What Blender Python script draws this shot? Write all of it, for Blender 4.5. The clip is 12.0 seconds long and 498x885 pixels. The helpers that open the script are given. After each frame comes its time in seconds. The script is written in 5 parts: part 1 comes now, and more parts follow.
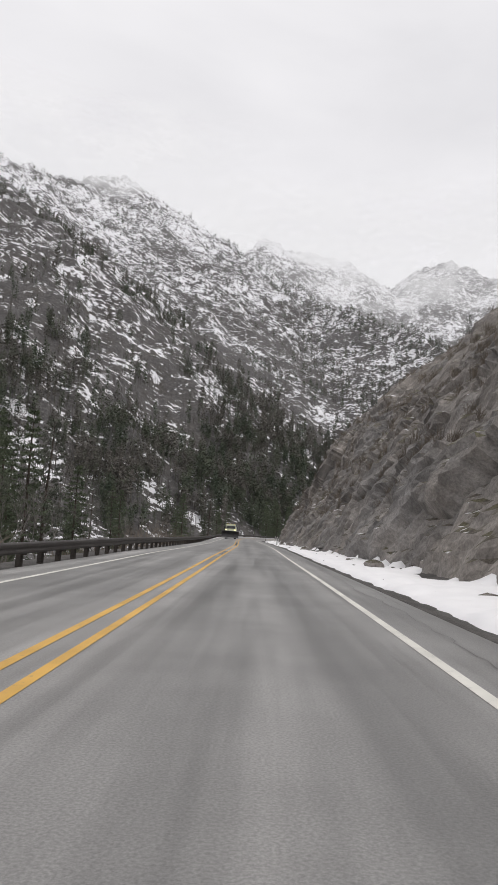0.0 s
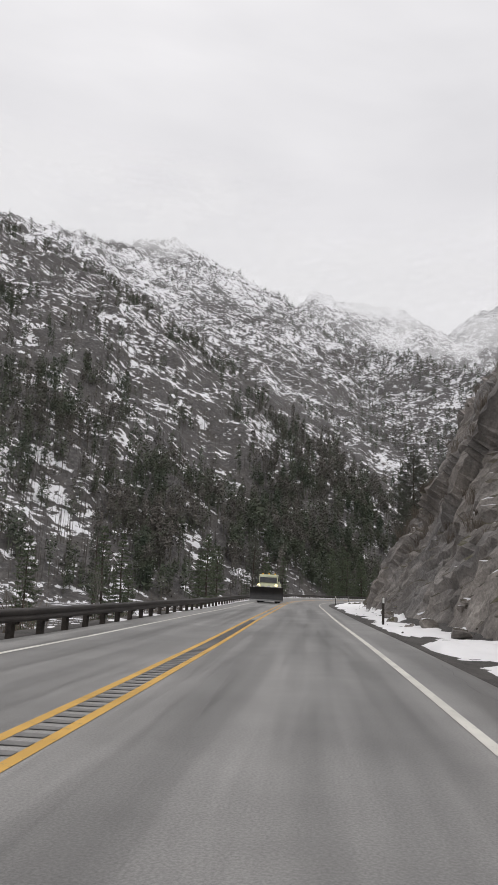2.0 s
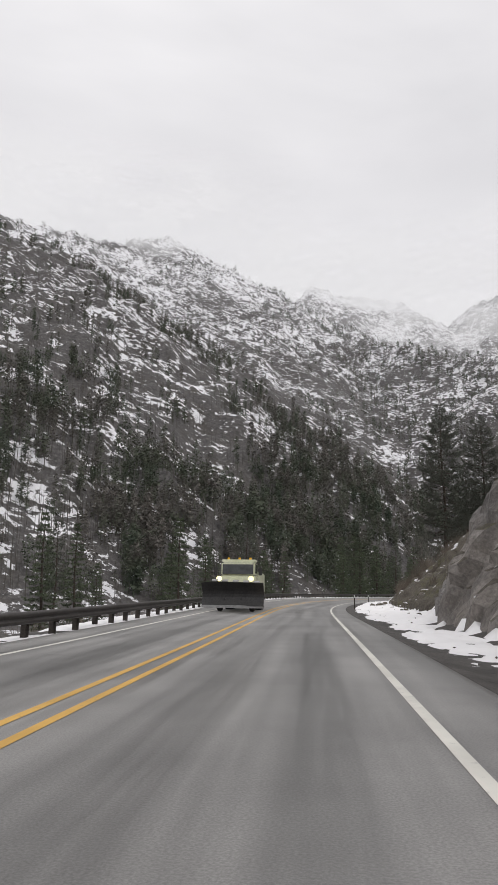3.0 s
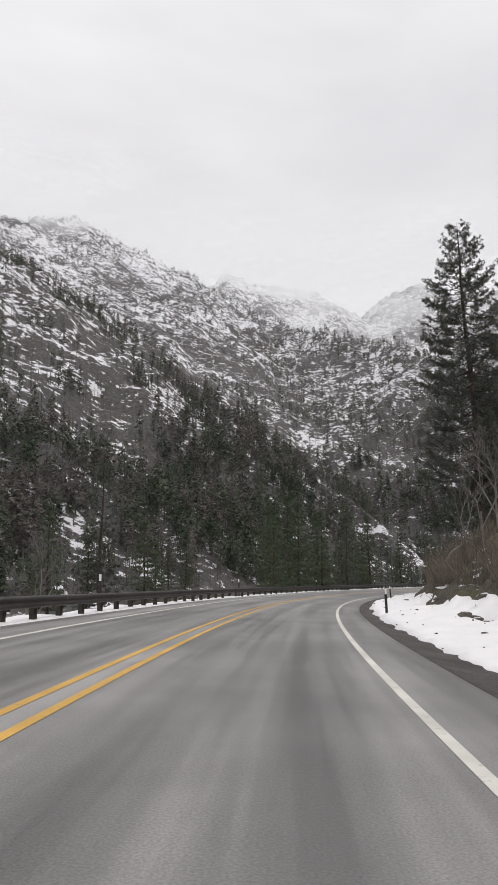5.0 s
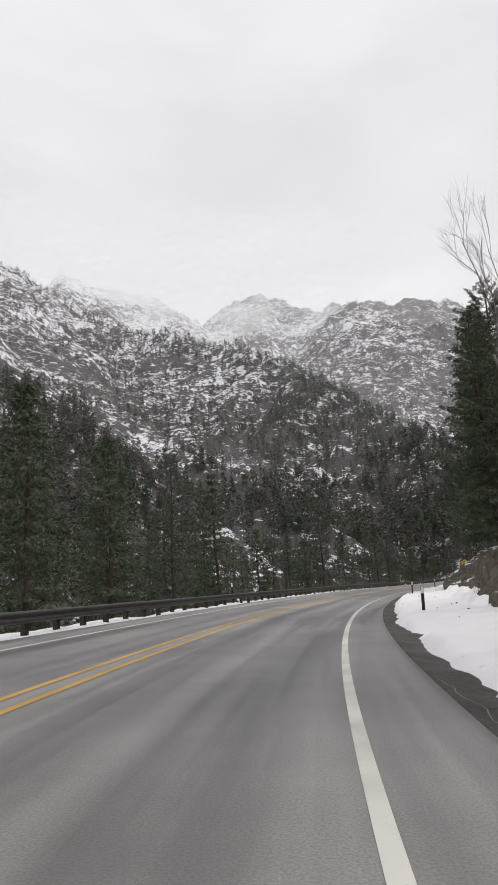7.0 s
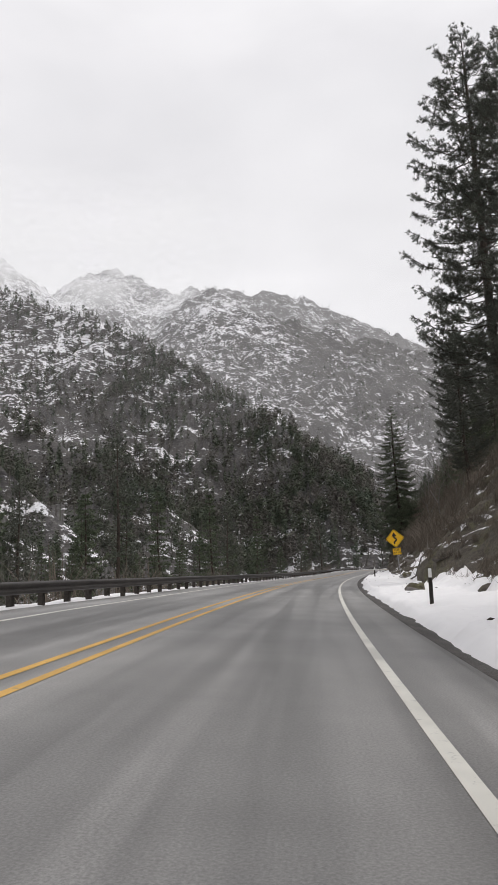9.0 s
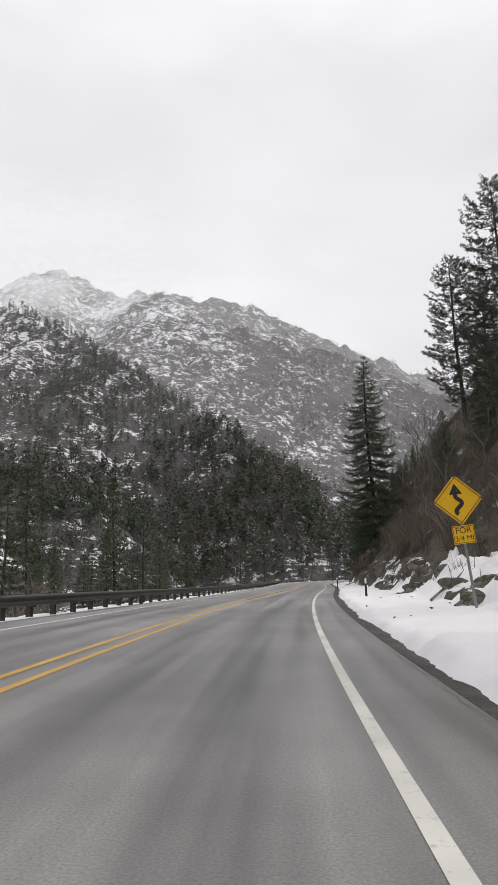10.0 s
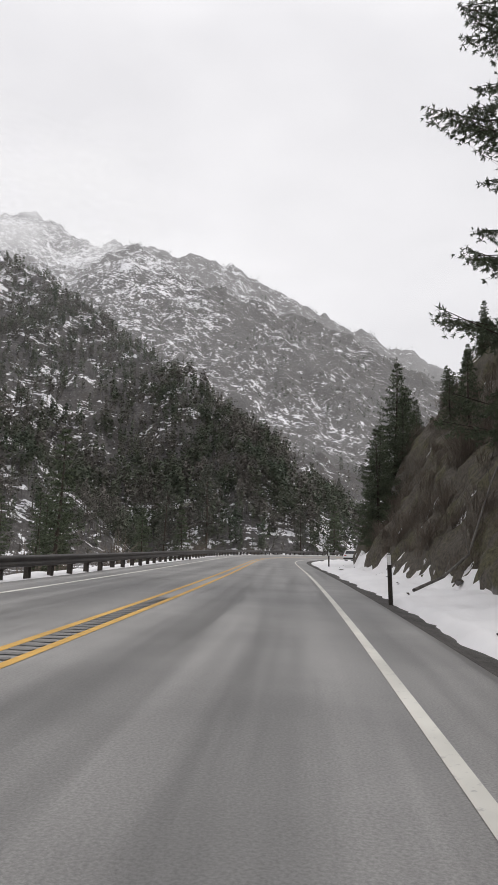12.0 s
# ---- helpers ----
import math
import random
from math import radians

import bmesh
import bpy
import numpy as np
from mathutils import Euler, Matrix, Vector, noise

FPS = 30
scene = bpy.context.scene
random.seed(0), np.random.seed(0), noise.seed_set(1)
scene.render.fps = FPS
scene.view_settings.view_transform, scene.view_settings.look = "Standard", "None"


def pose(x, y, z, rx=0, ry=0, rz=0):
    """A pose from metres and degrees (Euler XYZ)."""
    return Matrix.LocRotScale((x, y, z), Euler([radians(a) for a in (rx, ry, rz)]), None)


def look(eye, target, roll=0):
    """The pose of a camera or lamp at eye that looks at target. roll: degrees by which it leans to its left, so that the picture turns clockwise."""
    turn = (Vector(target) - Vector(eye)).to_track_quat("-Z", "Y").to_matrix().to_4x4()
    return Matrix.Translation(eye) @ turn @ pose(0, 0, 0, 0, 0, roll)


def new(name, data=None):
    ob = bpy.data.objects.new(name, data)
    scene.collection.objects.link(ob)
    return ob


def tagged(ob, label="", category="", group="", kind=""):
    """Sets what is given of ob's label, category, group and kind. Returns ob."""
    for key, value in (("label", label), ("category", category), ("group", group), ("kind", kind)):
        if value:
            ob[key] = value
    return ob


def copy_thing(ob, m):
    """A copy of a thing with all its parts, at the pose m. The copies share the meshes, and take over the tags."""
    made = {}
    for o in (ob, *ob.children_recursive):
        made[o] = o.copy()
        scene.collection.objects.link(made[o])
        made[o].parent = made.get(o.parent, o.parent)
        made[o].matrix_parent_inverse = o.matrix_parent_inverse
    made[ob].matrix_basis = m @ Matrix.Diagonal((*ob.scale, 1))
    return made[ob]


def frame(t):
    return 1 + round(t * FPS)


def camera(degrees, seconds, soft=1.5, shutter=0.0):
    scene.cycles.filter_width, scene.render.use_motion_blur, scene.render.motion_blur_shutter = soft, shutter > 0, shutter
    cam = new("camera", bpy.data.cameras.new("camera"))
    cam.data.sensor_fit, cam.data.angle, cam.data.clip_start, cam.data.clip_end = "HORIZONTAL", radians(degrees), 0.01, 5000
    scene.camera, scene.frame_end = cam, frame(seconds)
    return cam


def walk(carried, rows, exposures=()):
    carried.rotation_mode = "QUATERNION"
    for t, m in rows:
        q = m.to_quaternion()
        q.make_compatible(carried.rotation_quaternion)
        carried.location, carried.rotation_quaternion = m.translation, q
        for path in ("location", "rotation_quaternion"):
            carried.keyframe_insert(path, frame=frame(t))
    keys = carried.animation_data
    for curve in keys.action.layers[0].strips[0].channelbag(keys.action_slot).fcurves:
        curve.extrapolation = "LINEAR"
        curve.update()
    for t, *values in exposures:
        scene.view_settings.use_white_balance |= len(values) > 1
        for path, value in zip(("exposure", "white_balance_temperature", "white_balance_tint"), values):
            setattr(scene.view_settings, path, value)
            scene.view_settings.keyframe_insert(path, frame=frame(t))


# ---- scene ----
from mathutils.bvhtree import BVHTree

cam = camera(39.6, 12.0)
PATH = [
    (0.0, 0.000, 0.000, 1.103, 97.618, -3.833, -5.012),
    (0.5, 1.683, 16.440, 1.117, 98.347, -3.266, -4.694),
    (1.0, 3.336, 32.878, 1.112, 99.111, -2.881, -3.639),
    (1.5, 4.958, 49.314, 1.134, 100.581, -2.715, -1.805),
    (2.0, 6.602, 65.733, 1.128, 102.170, -2.526, 0.097),
    (2.5, 8.196, 82.132, 1.133, 102.469, -1.747, 0.585),
    (3.0, 9.517, 98.538, 1.129, 102.217, -0.748, 0.640),
    (3.5, 10.834, 114.932, 1.133, 101.874, 0.115, 0.319),
    (4.0, 12.067, 131.317, 1.156, 101.672, 0.616, -0.767),
    (4.5, 13.446, 147.670, 1.184, 101.654, 0.777, -2.977),
    (5.0, 15.466, 163.929, 1.183, 101.719, 0.987, -6.166),
    (5.5, 18.492, 180.028, 1.164, 101.667, 2.115, -9.206),
    (6.0, 22.397, 195.921, 1.132, 101.808, 3.441, -12.390),
    (6.5, 27.134, 211.550, 1.116, 102.126, 4.149, -15.514),
    (7.0, 32.915, 226.835, 1.120, 102.177, 4.183, -18.731),
    (7.5, 39.674, 241.733, 1.096, 101.484, 3.728, -22.640),
    (8.0, 47.395, 256.182, 1.089, 100.765, 3.108, -26.266),
    (8.5, 55.978, 270.148, 1.086, 100.432, 2.589, -29.318),
    (9.0, 65.332, 283.620, 1.073, 100.591, 2.303, -31.913),
    (9.5, 75.277, 296.673, 1.065, 101.044, 2.182, -34.290),
    (10.0, 85.556, 309.470, 1.079, 101.287, 1.889, -36.527),
    (10.5, 96.104, 322.047, 1.066, 100.510, 0.746, -38.257),
    (11.0, 106.894, 334.421, 1.083, 99.703, 0.122, -38.932),
    (11.5, 117.961, 346.554, 1.099, 99.182, -0.630, -39.302),
    (12.0, 129.291, 358.444, 1.099, 98.766, -1.635, -39.628),
]
walk(cam, [(t, pose(x, y, z, rx, ry, rz)) for t, x, y, z, rx, ry, rz in PATH],
     [(0.0, 0.02), (0.5, -0.06), (2.5, -0.06), (5.0, -0.03), (7.5, 0.02), (9.5, 0.08), (12.0, 0.12)])

# ---------------------------------------------------------------- light
SUN_ELEVATION, SUN_TURN = radians(48), radians(150)
world = bpy.data.worlds.new("overcast_sky")
scene.world = world
world.use_nodes = True
wt = world.node_tree
wt.nodes.clear()


def wnode(kind, **values):
    n = wt.nodes.new(kind)
    for key, value in values.items():
        n.inputs[key].default_value = value
    return n


w_out = wnode("ShaderNodeOutputWorld")
w_bg = wnode("ShaderNodeBackground", Strength=1.12)
w_sky = wnode("ShaderNodeTexSky")
w_sky.sky_type = "NISHITA"
w_sky.sun_disc = False
w_sky.sun_elevation, w_sky.sun_rotation = SUN_ELEVATION, SUN_TURN
w_dim = wnode("ShaderNodeMixRGB", Fac=1.0, Color2=(0.07, 0.07, 0.07, 1))
w_dim.blend_type = "MULTIPLY"
w_geo = wnode("ShaderNodeTexCoord")
w_map = wnode("ShaderNodeMapping")
w_map.inputs["Scale"].default_value = (1.0, 1.0, 2.6)
w_noise = wnode("ShaderNodeTexNoise", Scale=1.7, Detail=5.0, Roughness=0.5, Distortion=0.3)
w_ramp = wnode("ShaderNodeValToRGB")
w_ramp.color_ramp.elements[0].position, w_ramp.color_ramp.elements[0].color = 0.30, (0.695, 0.685, 0.705, 1)
w_ramp.color_ramp.elements[1].position, w_ramp.color_ramp.elements[1].color = 0.66, (0.885, 0.870, 0.885, 1)
w_mix = wnode("ShaderNodeMixRGB", Fac=0.93)
wt.links.new(w_sky.outputs["Color"], w_dim.inputs["Color1"])
wt.links.new(w_geo.outputs["Generated"], w_map.inputs["Vector"])
wt.links.new(w_map.outputs["Vector"], w_noise.inputs["Vector"])
wt.links.new(w_noise.outputs["Fac"], w_ramp.inputs["Fac"])
wt.links.new(w_dim.outputs["Color"], w_mix.inputs["Color1"])
wt.links.new(w_ramp.outputs["Color"], w_mix.inputs["Color2"])
wt.links.new(w_mix.outputs["Color"], w_bg.inputs["Color"])
wt.links.new(w_bg.outputs["Background"], w_out.inputs["Surface"])

sun_data = bpy.data.lights.new("sun", "SUN")
sun_data.energy, sun_data.angle, sun_data.color = 1.0, radians(25), (1.0, 0.97, 0.93)
sun = new("sun", sun_data)
sun.matrix_world = look((0, 0, 200), (0 - 200 * math.sin(SUN_TURN) * math.cos(SUN_ELEVATION), -200 * math.cos(SUN_TURN) * math.cos(SUN_ELEVATION), 200 - 200 * math.sin(SUN_ELEVATION)))


# ---------------------------------------------------------------- materials
def material(name):
    m = bpy.data.materials.new(name)
    m.use_nodes = True
    nt = m.node_tree
    bsdf = nt.nodes["Principled BSDF"]

    def node(kind, **values):
        n = nt.nodes.new(kind)
        for key, value in values.items():
            n.inputs[key].default_value = value
        return n

    def link(a, b):
        nt.links.new(a, b)

    return m, bsdf, node, link


def ramp(node, stops):
    r = node("ShaderNodeValToRGB")
    e = r.color_ramp.elements
    while len(e) < len(stops):
        e.new(0.5)
    for el, (p, c) in zip(e, stops):
        el.position, el.color = p, (*c, 1) if len(c) == 3 else c
    return r


def noise_tex(node, link, scale, detail=4.0, rough=0.55, coords=None, stretch=None):
    n = node("ShaderNodeTexNoise", Scale=scale, Detail=detail, Roughness=rough)
    if coords is None:
        g = node("ShaderNodeNewGeometry")
        coords = g.outputs["Position"]
    if stretch:
        mp = node("ShaderNodeMapping")
        mp.inputs["Scale"].default_value = stretch
        link(coords, mp.inputs["Vector"])
        coords = mp.outputs["Vector"]
    link(coords, n.inputs["Vector"])
    return n


def mix(node, link, a, b, fac, mode="MIX"):
    m = node("ShaderNodeMixRGB")
    m.blend_type = mode
    for sock, value in (("Color1", a), ("Color2", b), ("Fac", fac)):
        if isinstance(value, (int, float)):
            m.inputs[sock].default_value = value
        elif isinstance(value, tuple):
            m.inputs[sock].default_value = (*value, 1)
        else:
            link(value, m.inputs[sock])
    return m.outputs["Color"]


def maths(node, link, op, a, b=0.0, clamp=False):
    m = node("ShaderNodeMath")
    m.operation, m.use_clamp = op, clamp
    for i, value in enumerate((a, b)):
        if isinstance(value, (int, float)):
            m.inputs[i].default_value = value
        else:
            link(value, m.inputs[i])
    return m.outputs["Value"]


def bump(node, link, bsdf, height, strength, distance):
    b = node("ShaderNodeBump", Strength=strength, Distance=distance)
    link(height, b.inputs["Height"])
    link(b.outputs["Normal"], bsdf.inputs["Normal"])


def grained(name, dark, light, scale, rough=0.8, bump_strength=0.4, bump_distance=0.02, fine=8.0, metal=0.0, object_coords=False):
    """A surface with broad stains and fine grain between two colours."""
    m, bsdf, node, link = material(name)
    coords = node("ShaderNodeTexCoord").outputs["Object"] if object_coords else None
    broad = noise_tex(node, link, scale, 4, 0.6, coords)
    grain = noise_tex(node, link, scale * fine, 5, 0.65, coords)
    f = mix(node, link, broad.outputs["Fac"], grain.outputs["Fac"], 0.5)
    r = ramp(node, [(0.36, dark), (0.64, light)])
    link(f, r.inputs["Fac"])
    link(r.outputs["Color"], bsdf.inputs["Base Color"])
    bsdf.inputs["Roughness"].default_value, bsdf.inputs["Metallic"].default_value = rough, metal
    bump(node, link, bsdf, grain.outputs["Fac"], bump_strength, bump_distance)
    return m


def asphalt_material():
    m, bsdf, node, link = material("asphalt")
    uv = node("ShaderNodeUVMap").outputs["UV"]  # x: metres across, y: metres along
    sep = node("ShaderNodeSeparateXYZ")
    link(uv, sep.inputs["Vector"])
    wob = noise_tex(node, link, 0.06, 3, 0.5, uv)
    across = maths(node, link, "ADD", sep.outputs["X"], maths(node, link, "MULTIPLY", maths(node, link, "SUBTRACT", wob.outputs["Fac"], 0.5), 0.9))
    f = maths(node, link, "DIVIDE", maths(node, link, "ADD", across, 8.0), 12.0)
    a, b, c = (0.215, 0.210, 0.204), (0.275, 0.268, 0.260), (0.335, 0.326, 0.316)
    tracks = ramp(node, [(0.06, c), (0.155, c), (0.215, a), (0.285, b), (0.345, a), (0.40, b), (0.47, c), (0.535, a), (0.60, b), (0.665, a), (0.72, b), (0.77, b), (0.86, a)])
    link(f, tracks.inputs["Fac"])
    streak = noise_tex(node, link, 1.0, 5, 0.6, uv, (1.6, 0.05, 1.0))
    stone = noise_tex(node, link, 55.0, 3, 0.7, uv)
    blot = noise_tex(node, link, 0.35, 4, 0.6, uv)
    col = mix(node, link, tracks.outputs["Color"], ramp_of(node, link, streak, (0.60, 0.60, 0.60), (1.25, 1.25, 1.25)), 0.8, "MULTIPLY")
    col = mix(node, link, col, ramp_of(node, link, stone, (0.6, 0.6, 0.6), (1.4, 1.4, 1.4)), 0.6, "MULTIPLY")
    col = mix(node, link, col, ramp_of(node, link, blot, (0.8, 0.8, 0.8), (1.15, 1.15, 1.15)), 0.8, "MULTIPLY")
    link(col, bsdf.inputs["Base Color"])
    gloss = ramp_of(node, link, streak, (0.34, 0.34, 0.34), (0.55, 0.55, 0.55))
    link(gloss, bsdf.inputs["Roughness"])
    bump(node, link, bsdf, stone.outputs["Fac"], 0.35, 0.006)
    return m


def ramp_of(node, link, tex, low, high, p0=0.35, p1=0.65):
    r = ramp(node, [(p0, low), (p1, high)])
    link(tex.outputs["Fac"], r.inputs["Fac"])
    return r.outputs["Color"]


def paint_material(name, colour, worn):
    m, bsdf, node, link = material(name)
    w = noise_tex(node, link, 9.0, 6, 0.75)
    r = ramp(node, [(0.30, worn), (0.42, colour)])
    link(w.outputs["Fac"], r.inputs["Fac"])
    d = noise_tex(node, link, 0.7, 3, 0.6)
    link(mix(node, link, r.outputs["Color"], ramp_of(node, link, d, (0.7, 0.7, 0.7), (1.0, 1.0, 1.0)), 0.8, "MULTIPLY"), bsdf.inputs["Base Color"])
    bsdf.inputs["Roughness"].default_value = 0.6
    return m


def mountain_material():
    m, bsdf, node, link = material("mountainside")
    geo = node("ShaderNodeNewGeometry")
    pos = geo.outputs["Position"]
    sep = node("ShaderNodeSeparateXYZ")
    link(pos, sep.inputs["Vector"])
    dip = node("ShaderNodeMapping")
    dip.inputs["Rotation"].default_value = (0.25, radians(-24), 0.0)
    link(pos, dip.inputs["Vector"])
    strata = dip.outputs["Vector"]
    ledge = noise_tex(node, link, 0.045, 4, 0.62, strata, (0.75, 0.75, 1.6))
    speck = noise_tex(node, link, 0.16, 5, 0.70, strata, (0.85, 0.85, 1.6))
    grain = noise_tex(node, link, 0.40, 6, 0.75, pos)
    ribs = noise_tex(node, link, 0.030, 5, 0.62, pos, (1.7, 1.7, 0.55))
    patch = noise_tex(node, link, 0.0065, 4, 0.55, pos)

    def spread(value, low, high, a, b):
        r = node("ShaderNodeMapRange")
        for key, v in (("From Min", low), ("From Max", high), ("To Min", a), ("To Max", b)):
            r.inputs[key].default_value = v
        link(value, r.inputs["Value"])
        return r.outputs["Result"]

    height = spread(sep.outputs["Z"], 120.0, 900.0, 0.0, 0.056)
    foot = spread(sep.outputs["Z"], 10.0, 80.0, 0.004, 0.0)
    lee = spread(sep.outputs["X"], 80.0, 440.0, 0.0, -0.012)
    far = spread(sep.outputs["X"], 640.0, 900.0, 0.0, 0.016)
    east = spread(sep.outputs["X"], 750.0, 1450.0, 0.0, -0.062)
    cover = maths(node, link, "MULTIPLY", ledge.outputs["Fac"], 0.30)
    for tex, amount in ((speck, 0.56), (ribs, 0.34), (patch, 0.25), (grain, 0.11)):
        cover = maths(node, link, "ADD", cover, maths(node, link, "MULTIPLY", tex.outputs["Fac"], amount))
    for term in (height, foot, lee, far, east):
        cover = maths(node, link, "ADD", cover, term)
    snow = ramp(node, [(0.822, (0, 0, 0)), (0.840, (1, 1, 1))])
    link(cover, snow.inputs["Fac"])
    rock = ramp(node, [(0.32, (0.036, 0.034, 0.034)), (0.52, (0.086, 0.081, 0.080)), (0.70, (0.175, 0.166, 0.162))])
    link(grain.outputs["Fac"], rock.inputs["Fac"])
    tint = mix(node, link, rock.outputs["Color"], (0.074, 0.066, 0.055), ramp_of(node, link, ribs, (0.0, 0.0, 0.0), (0.6, 0.6, 0.6), 0.45, 0.65))
    link(mix(node, link, tint, (0.76, 0.76, 0.785), snow.outputs["Color"]), bsdf.inputs["Base Color"])
    bsdf.inputs["Roughness"].default_value = 0.9
    bump(node, link, bsdf, speck.outputs["Fac"], 0.45, 4.0)
    return m


def hillside_material():
    m, bsdf, node, link = material("cliff_rock")
    geo = node("ShaderNodeNewGeometry")
    pos = geo.outputs["Position"]
    nor = node("ShaderNodeSeparateXYZ")
    link(geo.outputs["Normal"], nor.inputs["Vector"])
    broad = noise_tex(node, link, 0.16, 5, 0.6, pos)
    dip = node("ShaderNodeMapping")
    dip.inputs["Rotation"].default_value = (radians(38), 0.0, 0.0)
    link(pos, dip.inputs["Vector"])
    strata = dip.outputs["Vector"]
    seams = noise_tex(node, link, 0.55, 6, 0.66, strata, (1.0, 0.45, 1.7))
    fine = noise_tex(node, link, 7.0, 5, 0.7, pos)
    rock = ramp(node, [(0.28, (0.12, 0.113, 0.107)), (0.46, (0.235, 0.222, 0.210)), (0.60, (0.34, 0.322, 0.304)), (0.75, (0.48, 0.457, 0.434))])
    link(seams.outputs["Fac"], rock.inputs["Fac"])
    col = mix(node, link, rock.outputs["Color"], ramp_of(node, link, fine, (0.62, 0.62, 0.62), (1.2, 1.2, 1.2)), 0.85, "MULTIPLY")
    col = mix(node, link, col, ramp_of(node, link, broad, (0.80, 0.80, 0.81), (1.04, 0.99, 0.94), 0.40, 0.60), 0.9, "MULTIPLY")
    soil = ramp(node, [(0.35, (0.050, 0.042, 0.033)), (0.55, (0.112, 0.096, 0.076)), (0.7, (0.155, 0.142, 0.105))])
    link(fine.outputs["Fac"], soil.inputs["Fac"])
    flat = maths(node, link, "ADD", maths(node, link, "MULTIPLY", nor.outputs["Z"], 1.3), maths(node, link, "MULTIPLY", broad.outputs["Fac"], 0.9))
    where = node("ShaderNodeSeparateXYZ")
    link(pos, where.inputs["Vector"])
    past = node("ShaderNodeMapRange")
    for key, value in (("From Min", 135.0), ("From Max", 150.0), ("To Min", -0.12), ("To Max", 0.85)):
        past.inputs[key].default_value = value
    link(where.outputs["Y"], past.inputs["Value"])
    flat = maths(node, link, "ADD", flat, past.outputs["Result"])
    moss = ramp_of(node, link, noise_tex(node, link, 0.45, 5, 0.7, pos), (0, 0, 0), (0.8, 0.8, 0.8), 0.50, 0.62)
    ground_col = mix(node, link, soil.outputs["Color"], mix(node, link, soil.outputs["Color"], (1.05, 1.15, 0.70), 1.0, "MULTIPLY"), moss)
    soiled = ramp(node, [(0.93, (0, 0, 0)), (1.0, (1, 1, 1))])
    link(maths(node, link, "MULTIPLY", flat, 0.78), soiled.inputs["Fac"])
    col = mix(node, link, col, ground_col, soiled.outputs["Color"])
    cover = maths(node, link, "ADD", maths(node, link, "MULTIPLY", nor.outputs["Z"], 0.55), maths(node, link, "MULTIPLY", seams.outputs["Fac"], 0.55))
    cover = maths(node, link, "ADD", cover, maths(node, link, "MULTIPLY", broad.outputs["Fac"], 0.35))
    snow = ramp(node, [(0.972, (0, 0, 0)), (0.990, (1, 1, 1))])
    link(cover, snow.inputs["Fac"])
    lying = noise_tex(node, link, 0.62, 6, 0.62, strata, (1.0, 0.45, 1.3))
    slope_only = node("ShaderNodeMapRange")
    for key, value in (("From Min", 150.0), ("From Max", 170.0), ("To Min", 0.0), ("To Max", 1.0)):
        slope_only.inputs[key].default_value = value
    link(where.outputs["Y"], slope_only.inputs["Value"])
    streaks = maths(node, link, "MULTIPLY", ramp_of(node, link, lying, (0, 0, 0), (1, 1, 1), 0.640, 0.656), slope_only.outputs["Result"])
    lain = maths(node, link, "MAXIMUM", snow.outputs["Color"], streaks)
    link(mix(node, link, col, (0.80, 0.80, 0.82), lain), bsdf.inputs["Base Color"])
    bsdf.inputs["Roughness"].default_value = 0.85
    bump(node, link, bsdf, mix(node, link, seams.outputs["Fac"], fine.outputs["Fac"], 0.35), 0.9, 0.25)
    return m


def snow_material():
    m, bsdf, node, link = material("roadside_snow")
    a = noise_tex(node, link, 0.8, 4, 0.6)
    b = noise_tex(node, link, 14.0, 5, 0.7)
    dirt = noise_tex(node, link, 3.0, 7, 0.8)
    col = ramp(node, [(0.3, (0.90, 0.89, 0.895)), (0.7, (0.965, 0.952, 0.955))])
    link(a.outputs["Fac"], col.inputs["Fac"])
    link(mix(node, link, col.outputs["Color"], (0.30, 0.27, 0.24), ramp_of(node, link, dirt, (0, 0, 0), (0.6, 0.6, 0.6), 0.64, 0.72)), bsdf.inputs["Base Color"])
    bsdf.inputs["Roughness"].default_value = 0.7
    bump(node, link, bsdf, mix(node, link, a.outputs["Fac"], b.outputs["Fac"], 0.4), 0.5, 0.06)
    return m


ASPHALT = asphalt_material()
WHITE_PAINT = paint_material("white_road_paint", (0.82, 0.80, 0.73), (0.48, 0.47, 0.45))
YELLOW_PAINT = paint_material("yellow_road_paint", (0.76, 0.45, 0.10), (0.42, 0.30, 0.15))
GROOVE = grained("wet_groove", (0.165, 0.160, 0.155), (0.240, 0.233, 0.226), 3, 0.6)
GRAVEL = grained("wet_gravel", (0.028, 0.025, 0.023), (0.110, 0.101, 0.092), 0.9, 0.75, 0.9, 0.04, 14)
MOUNTAIN = mountain_material()
CLIFF = hillside_material()
SNOW = snow_material()
RAIL_STEEL = grained("weathered_rail_steel", (0.030, 0.026, 0.024), (0.075, 0.066, 0.060), 1.2, 0.5, 0.2, 0.004, 10, 0.35)
POST_WOOD = grained("dark_post_timber", (0.022, 0.018, 0.015), (0.065, 0.055, 0.046), 3.0, 0.85, 0.5, 0.01, 8)


